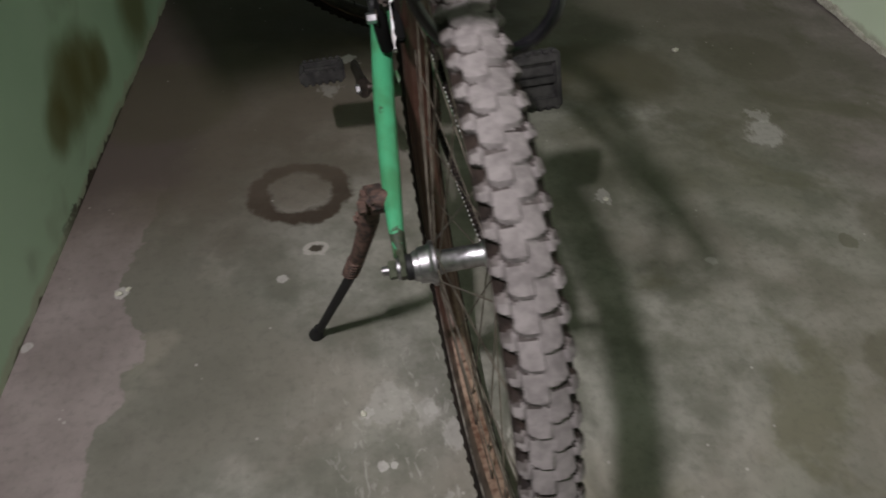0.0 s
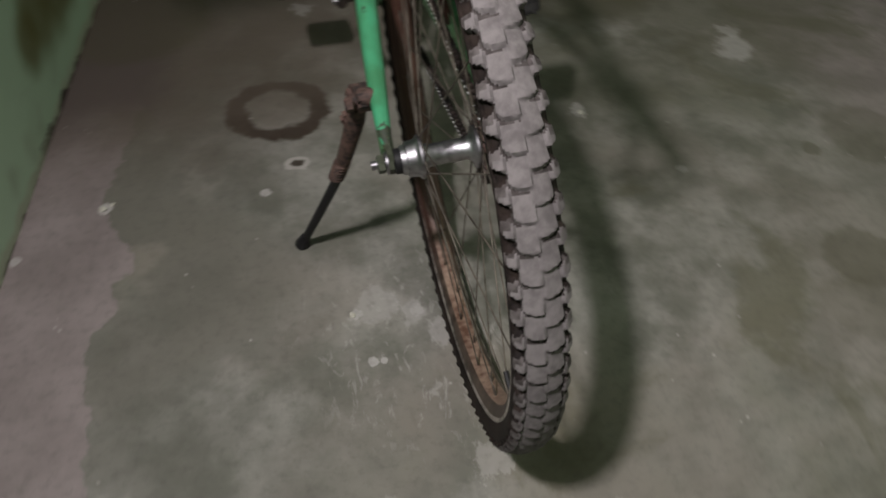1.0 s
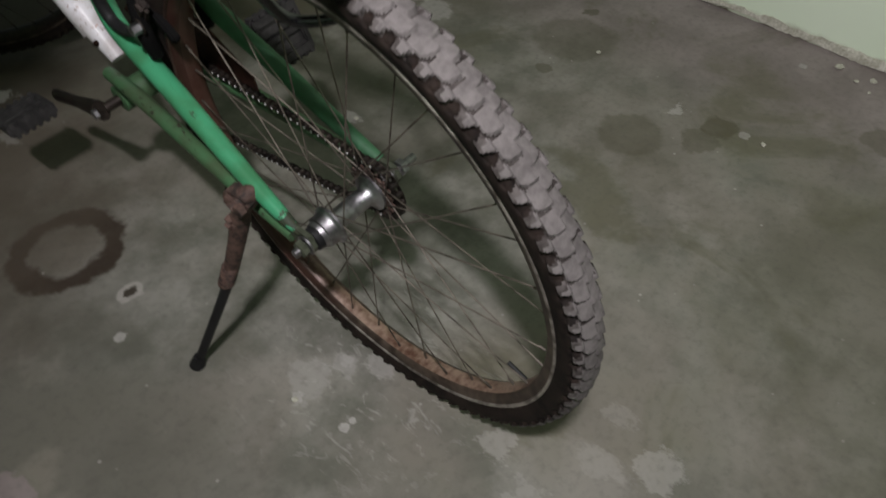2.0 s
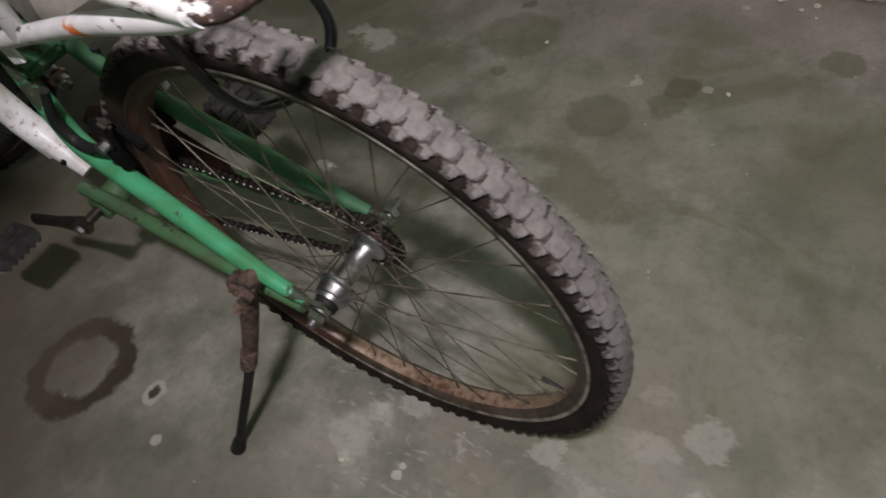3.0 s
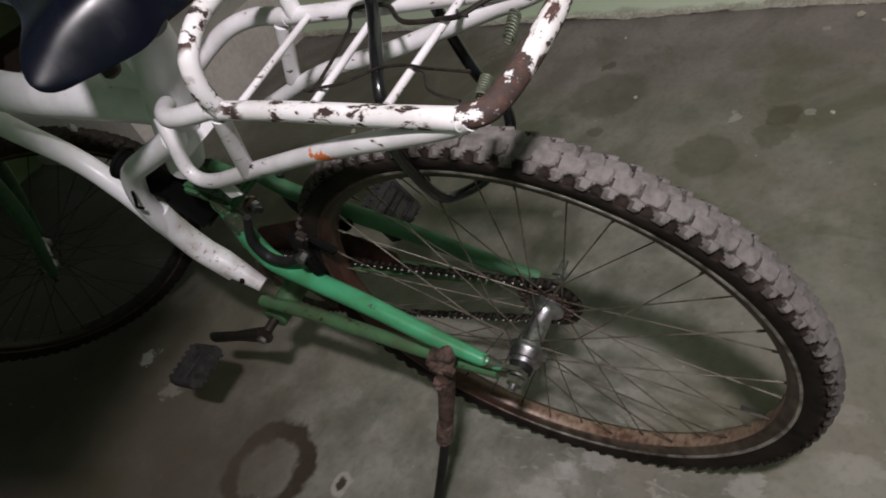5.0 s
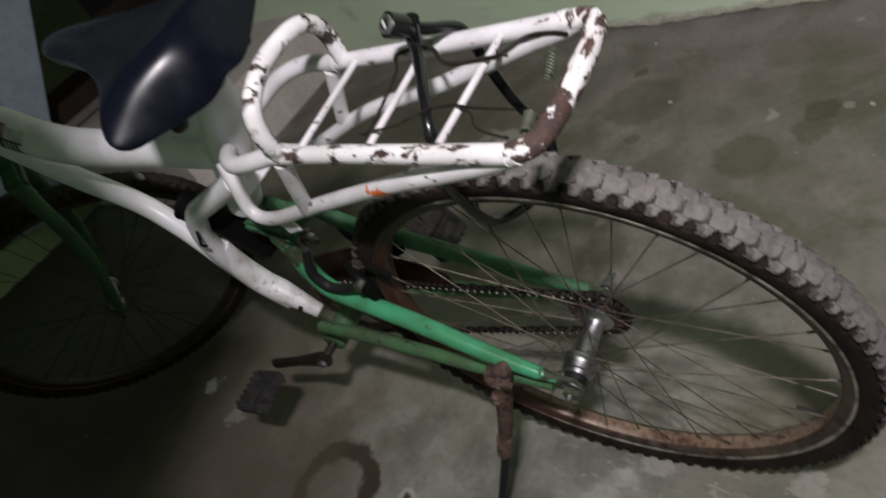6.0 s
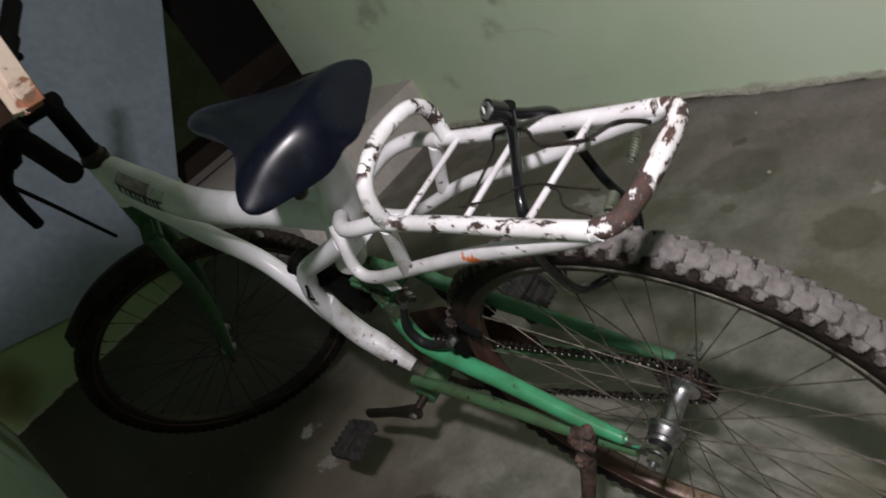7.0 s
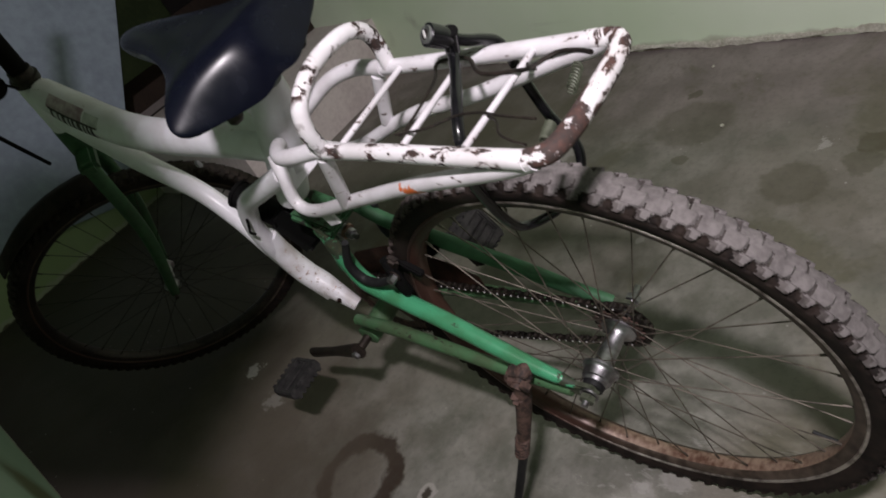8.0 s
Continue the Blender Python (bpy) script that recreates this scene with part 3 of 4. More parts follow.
for x, y, size in ((1.203, -0.214, 0.011), (1.200, -0.291, 0.008), (1.175, -0.262, 0.006), (1.150, -0.300, 0.005), (0.835, -0.205, 0.006), (-0.518, 0.336, 0.008), (-0.505, 0.345, 0.005), (0.770, 1.045, 0.012), (1.183, 0.338, 0.006), (0.905, 0.224, 0.007), (0.362, 0.462, 0.007), (-0.150, 0.046, 0.005)):
    bm = bmesh.new()
    bmesh.ops.create_icosphere(bm, subdivisions=1, radius=size)
    for q in bm.verts:
        q.co *= pick.uniform(0.7, 1.25)
        q.co.z = max(q.co.z * 0.5 + size * 0.3, 0.0)
    tagged(part("plaster_crumb", bm, LIME, None, "", pose(x, y, 0, 0, 0, pick.uniform(0, 360)), False), "small white plaster crumb lying on the concrete floor", "crumb", "plaster crumbs on the floor")

# blue-grey sheet fixed askew on the front wall
bm = bmesh.new()
outline = [(0.43, 0.07), (1.075, 0.98), (1.40, 1.47), (-0.40, 1.95), (-0.49, 0.355)]
lo = [bm.verts.new((x, front(x, -0.025), z)) for x, z in outline]
hi = [bm.verts.new((x, front(x, -0.002), z)) for x, z in outline]
bm.faces.new(lo), bm.faces.new(hi[::-1])
for i in range(5):
    bm.faces.new((lo[i], hi[i], hi[(i + 1) % 5], lo[(i + 1) % 5]))
bmesh.ops.bevel(bm, geom=[e for e in bm.edges if e.verts[0] in lo and e.verts[1] in lo], offset=0.004, segments=2, affect="EDGES")
tagged(part("wall_panel", bm, PANEL), "smooth blue-grey sheet panel fixed askew on the wall", "panel")

# rusty cream steel box on a wall bracket
box = tagged(empty("steel_box", pose(-0.493, 0.10, 1.0345, 6, 3, 22)), "cream-painted rusty steel box on a wall bracket", "box")
bm = block((0.18, 0.20, 0.30), pose(0, 0, 0.15), 0.004)
part("body", bm, CREAM, box)
part("flange", block((0.020, 0.012, 0.30), pose(0.080, -0.106, 0.15), 0.003), CREAM, box)
part("fold", block((0.007, 0.006, 0.283), pose(0.0640, -0.103, 0.1585), 0.002), CREAM, box, "narrow folded seam")
part("slot", block((0.0120, 0.005, 0.017), pose(0.0630, -0.1010, 0.0085), 0.001), EYELET, box, "dark open slot")
for x, z in ((0.020, 0.034), (-0.022, 0.062), (0.034, 0.094)):
    part("rivet_hole", block((0.005, 0.002, 0.0035), pose(x, -0.1002, z), 0.0008), EYELET, box)
part("bracket", block((0.16, 0.10, 0.05), pose(0, 0, 0, 0, 0, -22) @ pose(-0.085, 0.04, 0.10), 0.003), RUST, box, "rusty steel wall bracket")


# ---- the bicycle ----
LEAN_LEFT = 5.93
bike = tagged(empty("bicycle", pose(0, 0, 0, 0, -LEAN_LEFT, 0)), "old white and green mountain bicycle leaning on its rusty kickstand", "bicycle")
R_AXLE, R_MID, R_TUBE = 0.330, 0.3020, 0.0272


def tyre_mesh(name, skins):
    """A knobbly tyre about the x axis: dark casing, two rows of ramped dusty tongues, lugs and dark notches on the shoulders."""
    count, fine, ring = 88, 14, 97
    segs = count * fine
    w = np.linspace(-2.62, 2.62, ring)[None, :]
    t = (np.arange(segs) / fine)[:, None]
    pick = np.random.RandomState(7)
    height = np.zeros((segs, ring))
    notch = np.zeros((segs, ring))
    for turn, shift in ((-1, 0.0), (1, 0.52)):
        for k in range(count):
            jitter = pick.uniform(-0.04, 0.04)
            dt = (t - k - shift - jitter + count / 2) % count - count / 2
            # tongue beside the middle line: a ramp that ends in a curved step
            dw = (w - turn * (0.28 + pick.uniform(-0.02, 0.02))) / 0.34
            tip = 0.46 - 0.16 * np.abs(dw) ** 3 - 0.09 * turn * dw
            along = (dt + 0.52) / (tip + 0.52)
            inside = np.clip((1.02 - np.abs(dw)) / 0.24, 0, 1) * np.clip((1 - along) / 0.12, 0, 1) * (along > 0)
            height = np.maximum(height, 0.0040 * pick.uniform(0.85, 1.10) * inside * (0.12 + 0.88 * np.clip(along, 0, 1) ** 1.3))
            # shoulder lug, half a pitch on, sloping down to the sidewall
            dt = (t - k - shift - 0.50 - jitter + count / 2) % count - count / 2
            dw = (w - turn * 0.80) / 0.22
            reach = (np.abs(dw) ** 4 + np.abs((dt + 0.10 * turn * dw) / 0.30) ** 4) ** 0.25
            height = np.maximum(height, 0.0044 * pick.uniform(0.9, 1.08) * np.clip((1.06 - reach) / 0.16, 0, 1) * (0.72 + 0.28 * np.clip(dt / 0.34, -1, 1)))
            # round notch between two lugs
            dt = (t - k - shift + jitter + count / 2) % count - count / 2
            hole = 1.0 - np.hypot((w - turn * 0.90) / 0.28, dt / 0.28)
            notch = np.maximum(notch, np.clip(hole / 0.3, 0, 1))
    lump = np.sin(t * 0.9 + 3 * w) * np.sin(t * 0.37 + 1.3) * 0.0003
    lift = height - 0.0006 - 0.0016 * notch + lump * (np.abs(w) < 1.0)
    radius = R_MID + (R_TUBE + lift - 0.0035) * np.cos(w)
    flank = np.interp(np.abs(w), (0.0, 0.95, 1.25, 1.6, 2.05, 2.62), (1.0, 0.98, 0.90, 0.80, 0.68, 0.64))
    across = (R_TUBE - 0.001 + lift) * flank * np.sin(w)
    th = 2 * math.pi * t / count
    verts = np.stack([across, radius * np.cos(th), radius * np.sin(th)], -1).reshape(-1, 3)
    i, k = np.meshgrid(np.arange(segs), np.arange(ring - 1), indexing="ij")
    j = (i + 1) % segs
    faces = np.stack([i * ring + k, i * ring + k + 1, j * ring + k + 1, j * ring + k], -1).reshape(-1, 4)
    mesh = bpy.data.meshes.new(name)
    mesh.from_pydata(verts.tolist(), [], faces.tolist())
    for m in skins:
        mesh.materials.append(m)
    wm = np.abs(w + 0 * t)[:, :-1].reshape(-1)
    hm, nm = height[:, :-1].reshape(-1), notch[:, :-1].reshape(-1)
    index = np.where(wm > 1.02, 0, np.where(nm > 0.3, 0, np.where(wm > 0.68, np.where((hm > 0.0030) & (wm < 0.92), 1, 3), np.where(hm > 0.0004, 1, 2))))
    mesh.polygons.foreach_set("material_index", index.astype(np.int32))
    mesh.shade_smooth()
    mesh.set_sharp_from_angle(angle=radians(33))
    return mesh


def rim_mesh(name, skins):
    half = [(0.0, 0.2770), (0.0095, 0.2780), (0.0138, 0.2815), (0.0150, 0.2875), (0.0158, 0.2898), (0.0176, 0.2908), (0.0178, 0.2936), (0.0164, 0.2946), (0.0140, 0.2938), (0.0122, 0.2860)]
    bm = lathe(half + [(-x, r) for x, r in half[:0:-1]], 120, None, "x", True)
    for f in bm.faces:
        q = f.calc_center_median()
        f.material_index = 2 if math.hypot(q.y, q.z) > 0.2892 and abs(q.x) > 0.0150 else 1 if abs(q.x) > 0.0105 else 0
    return finish(bm, name, skins)


TYRE, DARK_TYRE, RIMM = tyre_mesh("tyre", (RUBBER, DUSTY, GROOVE, LUG)), tyre_mesh("tyre", (RUBBER, SHADED_RUBBER, RUBBER, SHADED_RUBBER)), rim_mesh("rim", [RIM, RIMSIDE, RIMLIP])
# front rim and spokes take black steel in place of shade
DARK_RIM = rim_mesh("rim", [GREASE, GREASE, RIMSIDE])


def spoke_mesh(side_of, lead, steel):
    w = lead * radians(62)
    a = (side_of * 0.032, 0.0205 * math.cos(w), 0.0205 * math.sin(w))
    b = (side_of * 0.003, 0.2775, 0.0)
    bm = rod(a, b, 0.00088, 6)
    rod((b[0] * 1.3, 0.266, 0.0), b, 0.0016, 6, bm)
    return finish(bm, "spoke", steel)


SPOKES = {(s, l, m): spoke_mesh(s, l, m) for s in (-1, 1) for l in (-1, 1) for m in (SPOKE, GREASE)}


def wheel(name, m, label, tyre, about, hoop, steel):
    rim = part(name, hoop, None, bike, label, m)
    part("tyre", tyre, None, rim, about)
    for k in range(36):
        s, l = (-1, 1)[k % 2], (-1, 1)[(k // 2) % 2]
        part("spoke", SPOKES[s, l, steel], None, rim, "", pose(0, 0, 0, 10 * k + 4, 0, 0))
    return rim


rear = wheel("rear_wheel", pose(0, 0, R_AXLE), "rusty steel rim laced with dull spokes", TYRE, "knobbly tyre with dusty grey tread and dark sidewalls", RIMM, SPOKE)
part("valve", rod((0, 0.274, 0), (0, 0.247, 0), 0.0032, 8, None, 0.0028), BLACK, rear, "black valve stem", pose(0, 0, 0, 205, 0, 0))
hub = part("hub", lathe([(-0.056, 0.010), (-0.055, 0.0160), (-0.050, 0.0170), (-0.049, 0.0195), (-0.040, 0.0205), (-0.037, 0.0215), (-0.035, 0.0245), (-0.032, 0.0245), (-0.029, 0.015), (-0.024, 0.0125), (0.018, 0.0125), (0.024, 0.016), (0.027, 0.024), (0.030, 0.024), (0.031, 0.012)], 32), CHROME, rear, "shiny chromed hub")
for n, (u, r, teeth) in enumerate(((0.033, 0.034, 18), (0.038, 0.040, 22))):
    bm = lathe([(u - 0.0012, 0.012), (u - 0.0012, r - 0.004), (u + 0.0012, r - 0.004), (u + 0.0012, 0.012)], teeth * 2, None, "x", True)
    for k in range(teeth):
        w = 2 * math.pi * k / teeth
        block((0.002, 0.004, 0.006), Matrix.Rotation(w, 4, "X") @ pose(u, 0, r - 0.002), 0, bm)
    part("sprocket", bm, GREASE if n else RUST, rear, "greasy toothed sprocket")
part("axle", rod((-0.088, 0, 0), (0.102, 0, 0), 0.005, 12), CHROME, rear, "steel axle")
part("axle_nut", hexnut((-0.077, 0, 0), 0.0105, 0.009), GRIME, rear, "grimy axle nut")
part("washer", lathe([(-0.072, 0.006), (-0.072, 0.0125), (-0.0695, 0.0125), (-0.0695, 0.006)], 20), CHROME, rear)
part("axle_nut", hexnut((0.080, 0, 0), 0.0105, 0.010), CHROME, rear)
part("lock_nut", lathe([(-0.064, 0.011), (-0.062, 0.014), (-0.055, 0.0145)], 20), BLACK, rear, "black bearing cone")

# main frame
main = part("main_frame", tube([(0, 0.905, 0.835), (0, 0.83, 0.787), (0, 0.74, 0.745), (0, 0.62, 0.722), (0, 0.46, 0.712), (0, 0.35, 0.700)], [0.026, 0.030, 0.029, 0.028, 0.028, 0.026], None, 18), WHITE, bike, "white painted curved main tube, a little chipped")
part("head_tube", tube([(0, 0.960, 0.752), (0, 0.914, 0.872)], 0.0225, None, 20), WHITE, main)
part("down_tube", tube([(0, 0.942, 0.785), (0, 0.80, 0.672), (0, 0.69, 0.600), (0, 0.645, 0.530), (0, 0.62, 0.455)], [0.019, 0.018, 0.017, 0.017, 0.019], None, 16), WHITE, main)
part("lower_strut", tube([(-0.004, 0.618, 0.462), (-0.004, 0.590, 0.414), (-0.004, 0.552, 0.372), (-0.004, 0.503, 0.318)], [0.016, 0.0195, 0.0205, 0.0125], None, 18), STRUT, main, "white lower strut with grime at its weld")
part("seat_tube", tube([(0, 0.415, 0.60), (0, 0.340, 0.700), (0, 0.292, 0.765), (0, 0.274, 0.798)], [0.024, 0.028, 0.0265, 0.022], None, 20), WHITE, main)
part("seat_gusset", prism([(-0.006, 0), (0.006, 0), (0.006, 0.07), (-0.006, 0.07)], 0, 0.09), WHITE, main, "", pose(0, 0.345, 0.70))
part("bent_tube", tube([(-0.028, 0.335, 0.672), (-0.03, 0.42, 0.640), (-0.03, 0.495, 0.607), (-0.028, 0.540, 0.555), (-0.022, 0.564, 0.500), (-0.010, 0.588, 0.440), (-0.004, 0.572, 0.388)], [0.0155, 0.0155, 0.0155, 0.0155, 0.0160, 0.0160, 0.0120], None, 16), WHITE, main)
part("shock_bumper", tube([(0, 0.572, 0.598), (0, 0.540, 0.575), (0, 0.500, 0.545)], [0.021, 0.022, 0.019], None, 20), PITCH, bike, "black rubber shock bumper")
for k in range(3):
    q = Vector((0, 0.570 - 0.011 * k, 0.597 - 0.008 * k))
    part("bumper_ring", rod(q, q + Vector((0, -0.0045, -0.0033)), 0.0240, 20), PITCH, bike, "black rubber bumper ring")
cover = prism([(-0.020, 0.0), (0.020, 0.0), (0.022, 0.06), (0.014, 0.118), (-0.014, 0.118), (-0.022, 0.06)], -0.040, 0.040)
bmesh.ops.bevel(cover, geom=cover.edges[:], offset=0.006, segments=2, affect="EDGES", clamp_overlap=True)
part("shock_cover", cover, PITCH, bike, "black rubber flap over the shock", pose(0.004, 0.420, 0.560, -32, 0, 0))
part("web", tube([(-0.017, 0.556, 0.515), (-0.012, 0.574, 0.460), (-0.007, 0.572, 0.405), (-0.004, 0.545, 0.348)], [0.0150, 0.0195, 0.0210, 0.0185], None, 18), STRUT, main, "white welded web, grimy at its seam")
part("bolt_hole", rod((-0.0165, 0.519, 0.346), (-0.0215, 0.517, 0.345), 0.0042, 10), EYELET, main)
part("bridge_plate", prism([(-0.03, -0.02), (0.03, -0.02), (0.03, 0.02), (-0.03, 0.02)], 0, 0.008), WHITE, main, "", pose(0, 0.355, 0.655, 55, 0, 0))
part("hook_wire", tube([(-0.046, 0.500, 0.590), (-0.049, 0.508, 0.574), (-0.048, 0.522, 0.560), (-0.045, 0.517, 0.553)], 0.0022, None, 8), PITCH, main, "short black cable tie end")
part("cable_guide", block((0.006, 0.012, 0.012), pose(-0.026, 0.537, 0.688), 0.002), CHROME, main)
# worn print on the top tube: a faded pink band over unreadable dark bars
TOPLINE = curve_points([(0, 0.905, 0.835), (0, 0.83, 0.787), (0, 0.74, 0.745), (0, 0.62, 0.722)], 24)


def print_patch(y0, y1, a0, a1, lift):
    """A thin skin on the left of the top tube, between two lengths and two angles."""
    bm = bmesh.new()
    prev = None
    for y in np.linspace(y0, y1, 7):
        i = min(range(1, len(TOPLINE) - 1), key=lambda k: abs(TOPLINE[k].y - y))
        c, t = TOPLINE[i], (TOPLINE[i + 1] - TOPLINE[i - 1]).normalized()
        c = c + t * ((y - c.y) / t.y)
        left = Vector((-1, 0, 0))
        up = left.cross(t) if left.cross(t).z > 0 else t.cross(left)
        r = float(np.interp(y, (0.74, 0.83, 0.905), (0.029, 0.030, 0.026))) + lift
        row = [bm.verts.new(c + r * (math.cos(w) * left + math.sin(w) * up)) for w in np.linspace(radians(a0), radians(a1), 5)]
        if prev:
            for k in range(4):
                bm.faces.new((prev[k], prev[k + 1], row[k + 1], row[k]))
        prev = row
    return bm


part("print_band", print_patch(0.872, 0.800, 26, 74, 0.0005), PINK, main, "faded pink printed band")
part("print_band", print_patch(0.797, 0.764, 26, 66, 0.0005), WORN, main, "worn grey printed band")
part("print_outline", print_patch(0.868, 0.766, 24, 31, 0.0009), DECAL, main, "faded black line of print")
part("print_outline", print_patch(0.864, 0.770, -12, -7, 0.0009), DECAL, main, "faded black line of print")
for k, (gap, wide) in enumerate(((0.0, 0.005), (0.013, 0.003), (0.022, 0.006), (0.034, 0.003), (0.041, 0.004), (0.050, 0.007), (0.062, 0.003), (0.069, 0.004), (0.077, 0.005))):
    part("print_bar", print_patch(0.864 - gap * 1.08, 0.864 - gap * 1.08 - wide * 1.15, -10, 26, 0.0010), DECAL, main, "faded black lettering bar")

# swingarm
arm = part("swingarm", tube([(-0.030, 0.352, 0.575), (-0.031, 0.358, 0.515), (-0.034, 0.352, 0.452), (-0.042, 0.285, 0.430), (-0.052, 0.200, 0.409), (-0.061, 0.105, 0.371), (-0.066, 0.040, 0.348), (-0.066, 0.012, 0.337)], [0.011, 0.0125, 0.0135, 0.0135, 0.0128, 0.0115, 0.0085, 0.004], None, 18), GREEN, bike, "bright green swingarm, grimy near its pivot")
part("lower_stay", tube([(-0.036, 0.470, 0.325), (-0.044, 0.380, 0.336), (-0.052, 0.270, 0.334), (-0.060, 0.150, 0.326), (-0.066, 0.030, 0.320)], [0.010, 0.011, 0.0105, 0.0095, 0.008], None, 14), GREENDIRT, arm, "grimy green lower stay")
part("right_stay", tube([(0.030, 0.352, 0.560), (0.030, 0.300, 0.520), (0.038, 0.210, 0.468), (0.050, 0.140, 0.418), (0.060, 0.075, 0.370), (0.066, 0.020, 0.340)], [0.010, 0.011, 0.0115, 0.0115, 0.0105, 0.008], None, 16), GREENMID, arm, "right stay in a darker, duller green")
part("right_lower_stay", tube([(0.036, 0.470, 0.325), (0.052, 0.270, 0.335), (0.066, 0.030, 0.322)], [0.013, 0.012, 0.008], None, 12), GREENDIRT, arm)
part("pivot_yoke", tube([(-0.032, 0.352, 0.560), (0.0, 0.362, 0.556), (0.032, 0.352, 0.560)], 0.017, None, 16), PIVOT, arm, "mottled dark green pivot yoke")
part("pivot_plate", block((0.056, 0.078, 0.016), pose(-0.010, 0.362, 0.576, 25, 0, 0), 0.005), PIVOT, arm)
part("arm_gusset", prism([(0.0, 0.0), (0.052, 0.0), (0.034, 0.050), (0.008, 0.080)], -0.004, 0.004), PIVOT, arm, "grimy green gusset plate", pose(-0.026, 0.352, 0.462, 90, 0, 90))
for s in (-1, 1):
    bm = prism([(0.024, -0.012), (0.034, 0.0), (0.024, 0.014), (-0.006, 0.014), (-0.012, 0.0), (-0.006, -0.012)], -0.003, 0.003)
    part("dropout", bm, GRIME, arm, "", pose(s * 0.066, 0.0, R_AXLE, 0, 90, 0) @ pose(0, 0, 0, 0, 0, 90))
part("pivot_sleeve", rod((0.004, 0.388, 0.537), (0.001, 0.361, 0.525), 0.0085, 16), WORN, arm, "pale grey spacer sleeve")
part("pivot_washer", rod((0.001, 0.361, 0.525), (0.0005, 0.357, 0.523), 0.0120, 18), COPPER, arm, "coppery washer")
part("pivot_bolt", rod((0.0005, 0.357, 0.523), (-0.001, 0.348, 0.519), 0.0085, 6), CHROME, arm, "bright pivot bolt")
part("bolt_tip", rod((-0.001, 0.348, 0.519), (-0.002, 0.341, 0.516), 0.0045, 12), CHROME, arm)

# rim brake
for s in (-1, 1):
    brake = part("brake_arm", tube([(s * 0.036, 0.262, 0.446), (s * 0.040, 0.256, 0.480), (s * 0.036, 0.258, 0.518)], [0.0085, 0.0095, 0.0070], None, 12), PITCH, bike, "black rim brake arm")
    part("brake_pad", block((0.010, 0.050, 0.011), pose(s * 0.021, 0.245, 0.486, 38, 0, 0), 0.002), PITCH, brake)
    part("pad_holder", block((0.012, 0.018, 0.026), pose(s * 0.034, 0.250, 0.508, 38, 0, 0), 0.004), GREASE, brake, "grimy pad holder")
    part("brake_bolt", hexnut((s * 0.0505, 0.249, 0.493), 0.0066, 0.012), CHROME, brake, "shiny bolt")
    part("bolt_washer", rod((s * 0.0440, 0.249, 0.493), (s * 0.0455, 0.249, 0.493), 0.0095, 16), GREASE, brake)
    part("brake_hose", tube([(s * 0.038, 0.312, 0.548), (s * 0.042, 0.337, 0.506), (s * 0.042, 0.340, 0.482), (s * 0.042, 0.329, 0.466), (s * 0.043, 0.298, 0.467), (s * 0.045, 0.262, 0.484)], [0.0050, 0.0068, 0.0074, 0.0074, 0.0066, 0.0050], None, 14), BLACK, brake, "black curved brake hose")

# crankset and chain
BB = Vector((0, 0.49, 0.268))
part("bottom_bracket", lathe([(-0.037, 0.019), (-0.036, 0.021), (0.036, 0.021), (0.037, 0.019)], 24, None, "x", False, BB), GREENDIRT, bike)
part("spindle", rod(BB + Vector((-0.062, 0, 0)), BB + Vector((0.062, 0, 0)), 0.008), GREASE, bike)
bm = lathe([(0.0405, 0.060), (0.0405, 0.080), (0.0435, 0.080), (0.0435, 0.060)], 72, None, "x", True, BB)
for k in range(36):
    block((0.002, 0.006, 0.008), Matrix.Translation(BB) @ Matrix.Rotation(2 * math.pi * k / 36, 4, "X") @ pose(0.042, 0, 0.082), 0, bm)
for k in range(5):
    block((0.004, 0.016, 0.052), Matrix.Translation(BB) @ Matrix.Rotation(2 * math.pi * k / 5, 4, "X") @ pose(0.042, 0, 0.040), 0.001, bm)
part("chainring", bm, RUST, bike, "rusty toothed chainring")
outline = [(-0.06, 0.085), (0.0, 0.130), (0.10, 0.158), (0.18, 0.152), (0.262, 0.104), (0.262, 0.070), (0.16, 0.078), (0.06, 0.080), (-0.02, 0.050)]
guard = prism(outline, -0.0012, 0.0012)
part("chain_guard", guard, MAROON, bike, "dark maroon rusted chain guard plate", Matrix.Translation((0.053, BB.y, BB.z)) @ Matrix(((0, 0, 1, 0), (-1, 0, 0, 0), (0, 1, 0, 0), (0, 0, 0, 1))))
PED = Vector((0, 0.655, 0.222))
